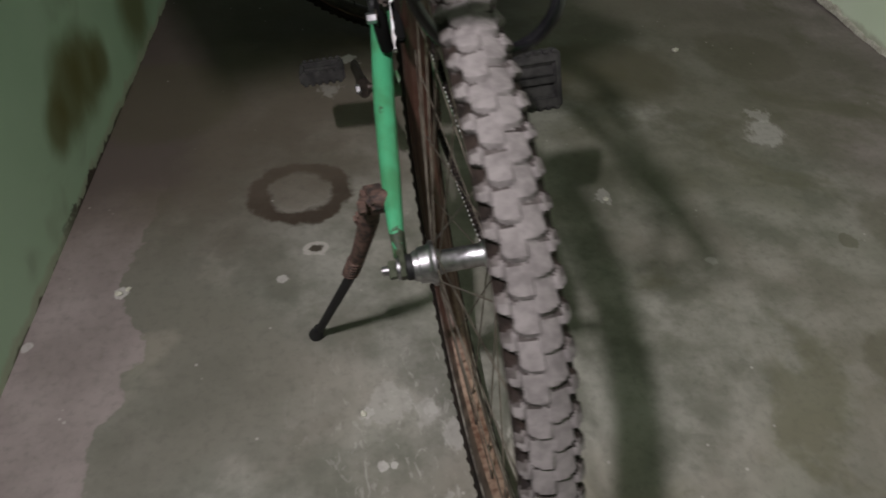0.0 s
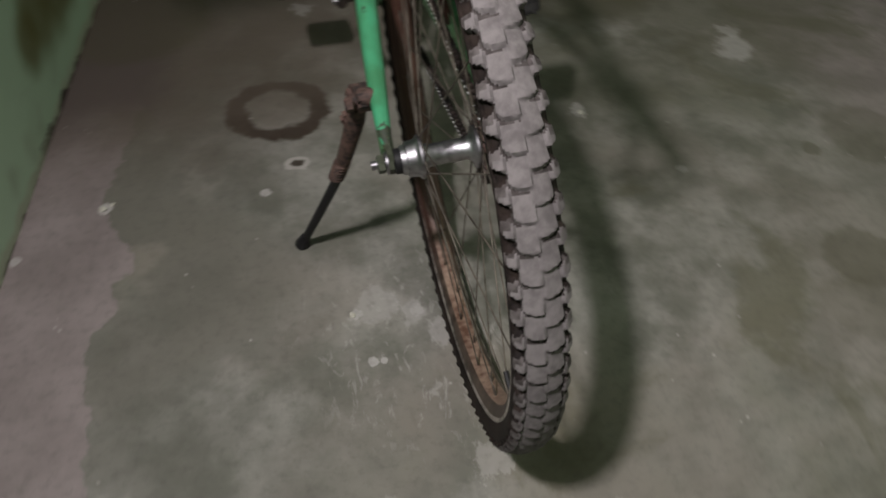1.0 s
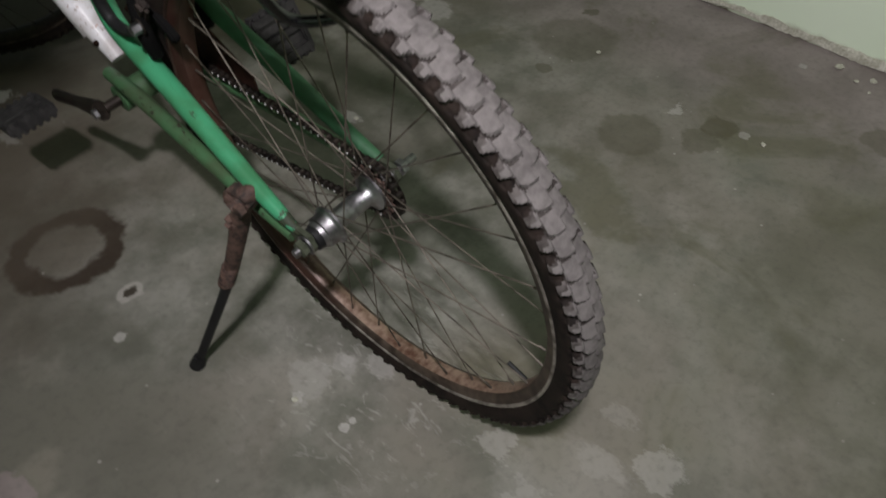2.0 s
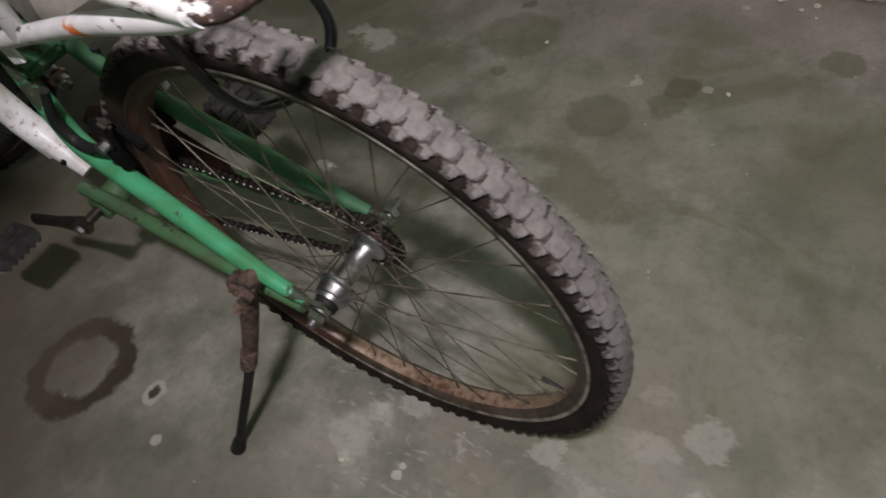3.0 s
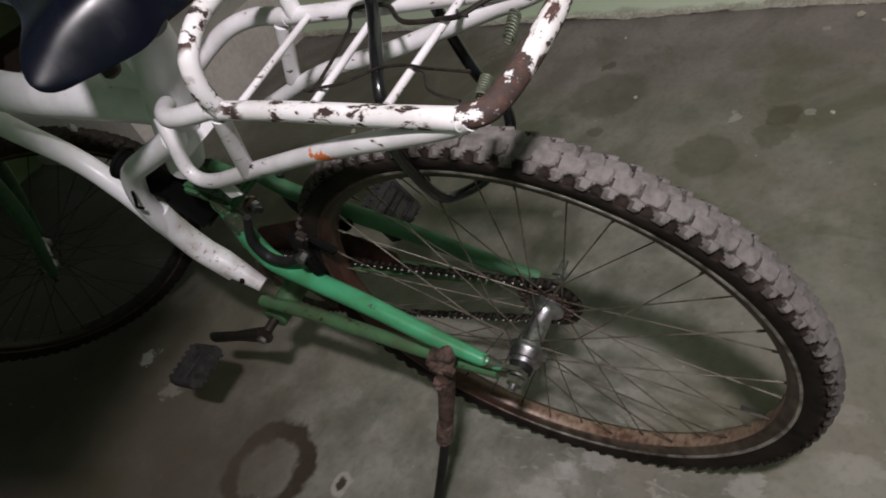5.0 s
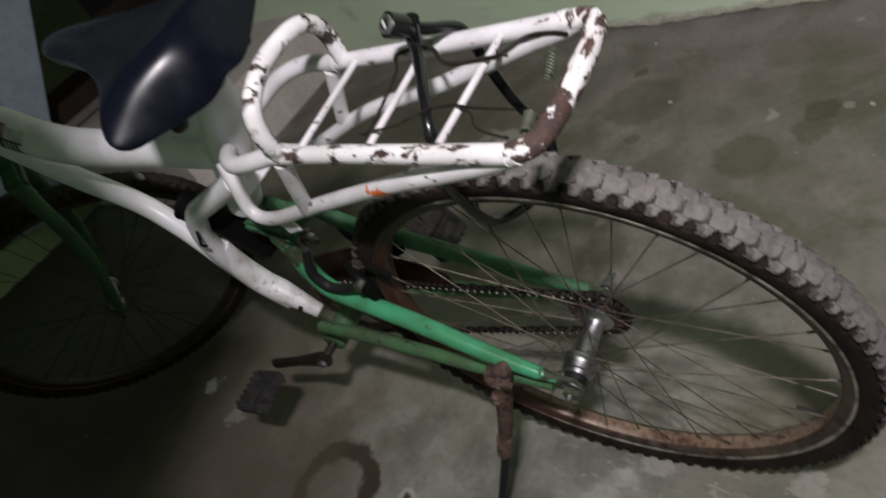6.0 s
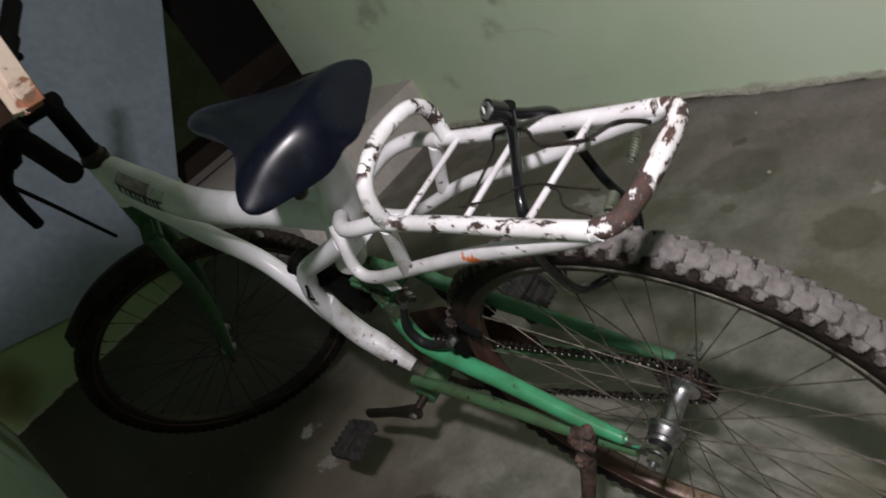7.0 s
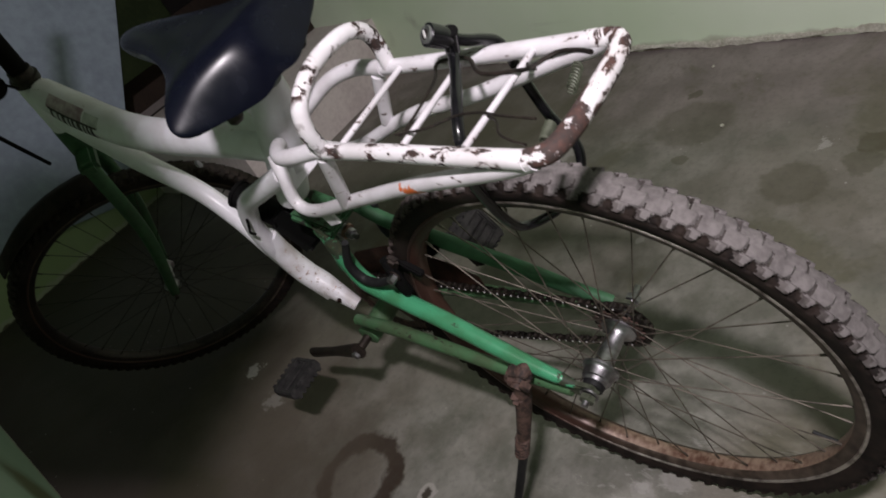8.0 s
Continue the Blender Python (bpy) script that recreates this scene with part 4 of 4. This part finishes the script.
for s, q in ((-1, PED), (1, BB - (PED - BB))):
    x = s * 0.068
    crank = part("crank", tube([(x, BB.y, BB.z), (x * 1.05, (BB.y + q.y) / 2, (BB.z + q.z) / 2), (x * 1.12, q.y, q.z)], [0.017, 0.011, 0.012], None, 12, 6, False, 0.7), GREASE, bike, "greasy black crank arm")
    part("crank_bolt", hexnut((s * 0.078, BB.y, BB.z), 0.008, 0.008), CHROME, crank)
    body = Matrix.Translation((-0.136, q.y, q.z)) @ pose(0, 0, 0, -12, 0, 0) if s < 0 else Matrix.Translation((0.166, q.y, q.z + 0.018)) @ pose(0, 0, 0, 70, 0, 0)
    body = body @ Matrix.Scale(0.88, 4)
    bm = block((0.09, 0.022, 0.024), body @ pose(0, 0.036, 0), 0.004)
    block((0.09, 0.022, 0.024), body @ pose(0, -0.036, 0), 0.004, bm)
    block((0.012, 0.09, 0.022), body @ pose(s * 0.04, 0, 0), 0.003, bm)
    block((0.012, 0.09, 0.022), body @ pose(-s * 0.04, 0, 0), 0.003, bm)
    block((0.08, 0.018, 0.018), body, 0.004, bm)
    block((0.076, 0.066, 0.010), body, 0.003, bm)
    for a in (-1, 1):
        for k in range(6):
            block((0.008, 0.005, 0.030), body @ pose(-0.035 + 0.014 * k, a * 0.045, 0), 0.001, bm)
    part("pedal", bm, PEDAL, bike, "dusty grey plastic platform pedal")


def chain_run(a, b):
    bm, n = bmesh.new(), int((b - a).length / 0.0127)
    t = (b - a) / n
    turn = Vector((0, 1, 0)).rotation_difference(t).to_matrix().to_4x4()
    for k in range(n):
        q = a + t * k
        rod(q + Vector((-0.0035, 0, 0)), q + Vector((0.0035, 0, 0)), 0.0039, 8, bm)
        before = len(bm.faces)
        rod(q + Vector((-0.0056, 0, 0)), q + Vector((-0.0040, 0, 0)), 0.0014, 6, bm)
        bm.faces.ensure_lookup_table()
        for f in bm.faces[before:]:
            f.material_index = 1
        wide = 0.0026 if k % 2 else 0.0042
        for s in (-1, 1):
            block((0.0011, 0.0175, 0.0075), Matrix.Translation(q + t / 2) @ turn @ pose(s * wide, 0, 0), 0.0008, bm)
    return bm


part("chain", chain_run(Vector((0.038, -0.004, R_AXLE + 0.040)), Vector((0.042, 0.48, BB.z + 0.082))), (GREASE, STEEL), bike, "greasy black upper chain run")
part("chain", chain_run(Vector((0.038, -0.004, R_AXLE - 0.040)), Vector((0.042, 0.48, BB.z - 0.082))), (GREASE, STEEL), bike, "greasy black lower chain run")
bm = bmesh.new()
for k in range(11):
    w = radians(90 + 18 * k)
    q = Vector((0.038, 0.040 * math.cos(w), R_AXLE + 0.040 * math.sin(w)))
    rod(q + Vector((-0.005, 0, 0)), q + Vector((0.005, 0, 0)), 0.0040, 8, bm)
    m = Matrix.Translation(q) @ Matrix.Rotation(w, 4, "X")
    for s in (-1, 1):
        block((0.0011, 0.0075, 0.016), m @ pose(s * 0.0042, 0, 0), 0.0008, bm)
part("chain_wrap", bm, GREASE, bike, "greasy chain round the sprocket")

# kickstand
kick = part("kickstand", tube([(-0.088, 0.082, 0.352), (-0.094, 0.092, 0.325), (-0.102, 0.101, 0.295), (-0.118, 0.120, 0.240)], [0.0105, 0.0125, 0.0110, 0.0098], None, 14), RUST, bike, "rusty kickstand with a black steel leg")
part("clamp", tube([(-0.058, 0.080, 0.362), (-0.076, 0.083, 0.360), (-0.098, 0.086, 0.352)], [0.009, 0.0120, 0.0100], None, 14, 4), RUST, kick)
part("clamp_plate", block((0.030, 0.034, 0.020), pose(-0.082, 0.088, 0.358, 20, 10, 15), 0.005), RUST, kick, "lumpy rusty clamp plate")
part("clamp_plate", block((0.020, 0.018, 0.034), pose(-0.098, 0.095, 0.322, 10, -15, 0), 0.005), RUST, kick)
part("clamp_bolt", hexnut((-0.098, 0.066, 0.366), 0.008, 0.010), RUST, kick)
spring = [(-0.1175 - 0.0125 * k / 36 + 0.0098 * math.cos(k * 1.05), 0.1195 + 0.0125 * k / 36 + 0.0098 * math.sin(k * 1.05), 0.244 - 0.036 * k / 36) for k in range(37)]
part("spring", tube(spring, 0.0026, None, 6, 2), RUST, kick, "coiled rusty spring")
part("leg", tube([(-0.116, 0.118, 0.246), (-0.136, 0.137, 0.190), (-0.204, 0.198, 0.030)], [0.0085, 0.0068, 0.0062], None, 12), BLACK, kick, "black steel leg")
part("foot", tube([(-0.199, 0.194, 0.044), (-0.207, 0.200, 0.0235)], [0.008, 0.012], None, 12), BLACK, kick)

# luggage rack
H = 0.752
rack = part("luggage_rack", tube([(-0.074, 0.150, H), (-0.077, 0.060, H), (-0.084, -0.040, H), (-0.089, -0.120, H)], 0.0086, None, 14), RACK, bike, "white tubular rear rack with flaking paint")
part("right_rail", tube([(0.059, 0.150, H), (0.057, 0.05, H), (0.057, -0.05, H), (0.058, -0.130, H)], 0.0086, None, 14), RACKPALE, rack)
part("rear_bar", tube([(-0.089, -0.116, H), (-0.078, -0.138, H), (-0.030, -0.146, H), (0.030, -0.146, H), (0.054, -0.138, H), (0.058, -0.116, H), (0.058, -0.098, H)], [0.0084, 0.0092, 0.0094, 0.0094, 0.0094, 0.0090, 0.0080], None, 14), REAR, rack, "rear bar with paint peeled to brown rust")
part("front_hoop", tube([(-0.074, 0.138, H), (-0.079, 0.131, 0.785), (-0.067, 0.128, 0.810), (-0.030, 0.128, 0.824), (0.018, 0.129, 0.822), (0.046, 0.132, 0.808), (0.058, 0.136, 0.785), (0.059, 0.140, H)], 0.0088, None, 14), RACK, rack)
part("front_loop", tube([(-0.072, 0.150, H), (-0.078, 0.205, 0.747), (-0.066, 0.236, 0.743), (-0.040, 0.272, 0.731), (-0.020, 0.320, 0.705)], 0.0095, None, 14), RACKPALE, rack)
part("front_loop", tube([(0.059, 0.150, H), (0.066, 0.205, H), (0.054, 0.245, 0.748), (0.030, 0.285, 0.73), (0.016, 0.325, 0.705)], 0.0095, None, 14), RACKPALE, rack)
part("left_stay", tube([(-0.0870, -0.126, 0.7505), (-0.086, -0.106, 0.743), (-0.084, -0.062, 0.732), (-0.072, 0.044, 0.703), (-0.060, 0.162, 0.666), (-0.052, 0.285, 0.630), (-0.048, 0.322, 0.640), (-0.040, 0.318, 0.680), (-0.028, 0.325, 0.705)], 0.0086, None, 14), RACKPALE, rack)
part("right_stay", tube([(0.0575, -0.126, 0.7505), (0.058, -0.106, 0.743), (0.060, -0.062, 0.732), (0.062, 0.044, 0.703), (0.062, 0.162, 0.680), (0.055, 0.285, 0.640), (0.035, 0.325, 0.66)], 0.0086, None, 14), RACKPALE, rack)
part("upright", tube([(-0.074, 0.145, 0.745), (-0.060, 0.195, 0.658)], 0.0085, None, 12), RACKPALE, rack)
part("upright", tube([(0.059, 0.165, 0.745), (0.062, 0.205, 0.675)], 0.0085, None, 12), RACKPALE, rack)
for y, skew in ((0.113, 0.004), (0.024, 0.004), (-0.052, -0.004)):
    part("cross_bar", tube([(-0.076, y, H + 0.002), (0.056, y + skew, H + 0.002)], 0.0034, None, 10), RACKPALE, rack)
part("tab", block((0.004, 0.026, 0.022), pose(-0.052, 0.268, 0.617, -16, 0, 0), 0.001), RACKPALE, rack, "grey-white mounting tab")
Z = H + 0.008
clip = part("spring_clip", tube([(0.028, -0.128, Z), (0.033, -0.113, Z), (0.034, -0.091, Z), (0.018, -0.075, Z), (0.014, -0.064, Z), (0.016, -0.019, Z), (0.040, 0.009, Z), (0.046, 0.028, Z), (0.044, 0.050, Z), (0.036, 0.052, Z - 0.001), (0.013, 0.040, Z - 0.002), (-0.053, 0.030, Z - 0.002), (-0.062, 0.034, Z - 0.002)], [0.0022, 0.0022, 0.0022, 0.0022, 0.0022, 0.0022, 0.0021, 0.002, 0.002, 0.0018, 0.0016, 0.0015, 0.0015], None, 8), GREASE, rack, "black sprung wire clip")
part("clip_wire", tube([(-0.063, 0.036, Z), (-0.057, 0.004, Z), (-0.050, -0.010, Z), (-0.041, -0.026, Z), (-0.039, -0.049, Z), (-0.044, -0.071, Z), (-0.051, -0.113, Z)], 0.0013, None, 8), GREASE, clip)
part("clip_wire", tube([(-0.045, -0.062, Z), (-0.051, -0.074, Z), (-0.066, -0.085, Z), (-0.074, -0.099, Z), (-0.083, -0.121, Z + 0.002)], 0.0013, None, 8), GREASE, clip, "rusty bent wire end")
part("clip_wire", tube([(0.020, -0.069, Z + 0.002), (0.013, -0.074, Z + 0.003), (0.012, -0.082, Z + 0.001)], 0.0013, None, 8), GREASE, clip)
for (x0, y0), (x1, y1) in (((0.026, -0.112), (-0.006, -0.120)), ((-0.066, -0.124), (-0.046, -0.120))):
    bm = bmesh.new()
    tube([(x0 + (x1 - x0) * k / 40, y0 + (y1 - y0) * k / 40 + 0.0045 * math.cos(k * 1.25), H - 0.002 + 0.0045 * math.sin(k * 1.25)) for k in range(41)], 0.0010, bm, 6, 2)
    part("coil_spring", bm, GRIME, clip, "dull coiled spring")

# saddle
sections = [(0.1965, 0.024, 0.848, 0.046), (0.205, 0.0485, 0.848, 0.054), (0.215, 0.075, 0.849, 0.058), (0.225, 0.101, 0.850, 0.060), (0.237, 0.130, 0.850, 0.060), (0.250, 0.112, 0.851, 0.058), (0.266, 0.092, 0.852, 0.056), (0.288, 0.074, 0.853, 0.052), (0.320, 0.056, 0.856, 0.044), (0.380, 0.039, 0.862, 0.040), (0.440, 0.031, 0.864, 0.036), (0.500, 0.024, 0.865, 0.028), (0.536, 0.011, 0.861, 0.012)]
bm = bmesh.new()
rings, segs = [], 40
for y, half, top, deep in sections:
    ring = []
    for k in range(segs):
        w = 2 * math.pi * k / segs
        c, s = math.cos(w), math.sin(w)
        x = half * math.copysign(abs(c) ** 0.9, c)
        # the swept-back tail folds down evenly along both wings, less towards their tips
        inward = y - 0.184 - 0.40 * math.hypot(x, 0.020)
        roll = 3.4 * 0.006 * math.log(1 + math.exp((0.017 - inward) / 0.006)) * (1 - 0.62 * (x / 0.130) ** 2)
        z = top - 0.05 * x * x / half - roll + s * (0.010 if s > 0 else max(0.012, deep - roll))
        ring.append(bm.verts.new((x, y, z - 0.012)))
    rings.append(ring)
for a, b in zip(rings, rings[1:]):
    for k in range(segs):
        bm.faces.new((a[k], a[(k + 1) % segs], b[(k + 1) % segs], b[k]))
bm.faces.new(rings[0]), bm.faces.new(rings[-1][::-1])
SEAT = pose(-0.012, 0.25, 0.021, 0, 0, -7) @ pose(0, 0, 0.8, 0, -4, 0) @ pose(0, 0, -0.8) @ Matrix.Translation((0, 0.26, 0.86)) @ Matrix.Scale(0.96, 4) @ Matrix.Translation((0, -0.26, -0.855)) @ pose(0, -0.25, 0)
saddle = part("saddle", bm, SADDLE, bike, "shiny navy-black vinyl saddle", SEAT)
bev = saddle.modifiers.new("round", "SUBSURF")
bev.levels = bev.render_levels = 2
for s in (-1, 1):
    part("saddle_rail", tube([(s * 0.056, 0.225, 0.812), (s * 0.030, 0.270, 0.802), (s * 0.024, 0.35, 0.800), (s * 0.012, 0.445, 0.838)], 0.0035, None, 8), GREASE, saddle)
    part("saddle_spring", lathe([(0.768, 0.007), (0.772, 0.010), (0.786, 0.009), (0.80, 0.011), (0.815, 0.009)], 14, None, "z", False, (s * 0.060, 0.236, 0.0)), GREASE, saddle)
part("seat_post", tube([(0, 0.282, 0.780), (0, 0.262, 0.840)], 0.0135, None, 14), GREASE, bike)
part("seat_clamp", block((0.06, 0.045, 0.022), pose(0, 0.268, 0.832, -15, 0, 0), 0.004), GREASE, bike)

# steering: fork, front wheel and bars, turned far to the left
TOP, LOW = Vector((0, 0.908, 0.885)), Vector((0, 1.125, 0.325))
down = (LOW - TOP).normalized()
STEER = Matrix.Translation(TOP) @ Matrix.Rotation(radians(57), 4, -down) @ Matrix.Translation(-TOP)
AX = Vector((0, 1.165, 0.338))
fork = part("fork", tube([TOP + down * 0.13, TOP + down * 0.19], 0.024, None, 16), GREENSHADE, bike, "green fork turned to the left, its paint darkened for shade", STEER)
part("fork_crown", block((0.15, 0.036, 0.03), Matrix.Translation(TOP + down * 0.19) @ pose(0, 0, 0, 21, 0, 0), 0.008), GREENSHADE, fork)
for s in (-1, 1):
    part("fork_leg", tube([TOP + down * 0.19 + Vector((s * 0.06, 0, 0)), TOP + down * 0.40 + Vector((s * 0.06, 0.004, 0)), AX + Vector((s * 0.058, 0, 0))], [0.0150, 0.0140, 0.0105], None, 14), GREENSHADE, fork)
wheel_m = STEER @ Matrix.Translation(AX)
front_wheel = wheel("front_wheel", wheel_m, "steel rim of the turned front wheel, darkened for shade", DARK_TYRE, "knobbly front tyre, its rubber darkened for shade", DARK_RIM, GREASE)
part("hub", lathe([(-0.05, 0.008), (-0.034, 0.019), (-0.031, 0.019), (-0.027, 0.011), (0.027, 0.011), (0.031, 0.019), (0.034, 0.019), (0.05, 0.008)], 24), CHROME, front_wheel, "dull front hub")
part("axle", rod((-0.075, 0, 0), (0.075, 0, 0), 0.005), GREASE, front_wheel)
# a muddy mudguard stub over the front tyre
bm = bmesh.new()
prev = None
for k in range(9):
    w = radians(66 + 6.0 * k)
    row = [bm.verts.new((x, (0.352 - abs(x) * 0.35) * math.cos(w), (0.352 - abs(x) * 0.35) * math.sin(w))) for x in (-0.034, -0.017, 0.0, 0.017, 0.034)]
    if prev:
        for i in range(4):
            bm.faces.new((prev[i], prev[i + 1], row[i + 1], row[i]))
    prev = row
guard = part("mudguard", bm, RUBBER, front_wheel, "short black front mudguard")
thick = guard.modifiers.new("thickness", "SOLIDIFY")
thick.thickness = 0.003
part("headset", lathe([(-0.03, 0.018), (-0.026, 0.024), (-0.014, 0.025), (-0.012, 0.021), (0.0, 0.020)], 24, None, "z"), GREASE, bike, "", Matrix.Translation(TOP) @ Vector((0, 0, 1)).rotation_difference(-down).to_matrix().to_4x4())
stem = part("stem", tube([TOP + down * 0.02, TOP - down * 0.06, TOP - down * 0.112], [0.0175, 0.0165, 0.0165], None, 16), PITCH, bike, "black handlebar stem", STEER)
part("stem_arm", tube([TOP - down * 0.104 + Vector((-0.006, -0.014, 0)), TOP - down * 0.112 + Vector((0.010, 0.028, 0)), TOP - down * 0.118 + Vector((0.022, 0.062, 0.0))], [0.0165, 0.0160, 0.0185], None, 16), PITCH, stem)
MIDBAR = TOP - down * 0.165 + Vector((0.022, 0.062, 0.0))
DIP = down * 0.045
bar = part("handlebar", tube([MIDBAR + Vector((-0.275, -0.070, -0.040)), MIDBAR + Vector((-0.16, -0.022, -0.004)), MIDBAR + DIP + Vector((-0.06, 0, 0)), MIDBAR + DIP + Vector((0.06, 0, 0)), MIDBAR + Vector((0.16, -0.02, 0)), MIDBAR + Vector((0.29, -0.05, 0))], 0.0115, None, 12), PITCH, bike, "black handlebar", STEER)
ENDS = {-1: (Vector((-0.185, -0.034, -0.012)), Vector((-0.290, -0.076, -0.044))), 1: (Vector((0.185, -0.026, 0)), Vector((0.300, -0.052, 0)))}
for s in (-1, 1):
    a, b = ENDS[s]
    part("grip", tube([MIDBAR + a, MIDBAR + a * 0.5 + b * 0.5, MIDBAR + b * 0.97 + a * 0.03, MIDBAR + b], [0.0175, 0.0165, 0.0170, 0.013], None, 16, 4), PITCH, bar, "black rubber grip")
    lever = part("brake_lever", tube([MIDBAR + Vector((s * 0.15, 0.00, -0.006)), MIDBAR + Vector((s * 0.19, 0.035, -0.02)), MIDBAR + Vector((s * 0.235, 0.034, -0.036)), MIDBAR + Vector((s * 0.282, 0.026, -0.062))], [0.014, 0.013, 0.0105, 0.0085], None, 12), PITCH, bar, "black brake lever")
    part("lever_clamp", tube([MIDBAR + Vector((s * 0.125, -0.012, 0)), MIDBAR + Vector((s * 0.180, -0.028, -0.004 if s < 0 else 0))], 0.021, None, 14), PITCH, bar)
    part("shifter", block((0.050, 0.036, 0.030), Matrix.Translation(MIDBAR + Vector((s * 0.165, 0.008, -0.012))), 0.010), PITCH, bar, "black gear shifter body")
part("brake_cable", tube([(-0.165, 0.760, 0.945), (-0.128, 0.840, 0.868), (-0.094, 0.920, 0.795), (-0.060, 1.000, 0.724)], 0.0036, None, 8), PITCH, bike, "black brake cable")
part("gear_cable", tube([(-0.085, 0.800, 0.925), (-0.055, 0.850, 0.895), (-0.030, 0.885, 0.868)], 0.0026, None, 8), PITCH, bike, "thin black cable")

# ---- cable lock hung through the rack and the wheel ----
lock = tagged(empty("cable_lock", pose(0, 0, 0, 0, -LEAN_LEFT, 0)), "black cable lock looped through the rack and rear wheel", "lock")
part("lock_body", tube([(0.0315, 0.0095, 0.7905), (0.026, 0.0115, 0.7965), (0.0150, 0.0157, 0.8085)], [0.0080, 0.0104, 0.0112], None, 24), CABLE, lock, "black barrel lock body")
part("key_face", tube([(0.0152, 0.0156, 0.8083), (0.0133, 0.0163, 0.8104)], [0.0088, 0.0082], None, 24), CHROME, lock, "chrome keyhole face")
part("key_plug", tube([(0.0150, 0.01567, 0.8086), (0.01315, 0.01635, 0.81055)], [0.0050, 0.0048], None, 20), GREASE, lock, "dark lock plug")
part("key_slot", block((0.0012, 0.0022, 0.0080), Matrix.Translation((0.0130, 0.01640, 0.8107)) @ Vector((1, 0, 0)).rotation_difference(Vector((-0.019, 0.007, 0.021))).to_matrix().to_4x4(), 0.0), STEEL, lock)
part("socket", tube([(0.0312, 0.0055, 0.7985), (0.0320, 0.0150, 0.7770)], [0.0076, 0.0072], None, 20), CABLE, lock, "black socket of the lock")
part("socket_rim", tube([(0.0311, 0.0050, 0.7995), (0.0312, 0.0058, 0.7978)], 0.0080, None, 20), PITCH, lock)
part("collar", tube([(0.0317, 0.0138, 0.7815), (0.0318, 0.0146, 0.7795)], 0.0072, None, 18), CHROME, lock, "bright collar under the lock")
part("cable_end", tube([(0.034, 0.008, 0.788), (0.046, 0.002, 0.777), (0.058, -0.002, 0.7680), (0.0705, -0.005, 0.7555), (0.0745, -0.007, 0.735), (0.077, -0.008, 0.700), (0.079, -0.014, 0.655), (0.081, -0.028, 0.612), (0.066, -0.031, 0.588), (0.047, -0.024, 0.574), (0.026, -0.006, 0.562), (0.0, 0.018, 0.566), (-0.022, 0.014, 0.600), (-0.037, 0.008, 0.650), (-0.050, -0.006, 0.692), (-0.057, -0.024, 0.722), (-0.052, -0.026, 0.746), (-0.028, -0.017, 0.760), (0.000, -0.002, 0.766), (0.022, 0.010, 0.772), (0.0315, 0.0145, 0.779)], 0.0056, None, 12, 5), CABLE, lock, "thick black vinyl-covered cable")
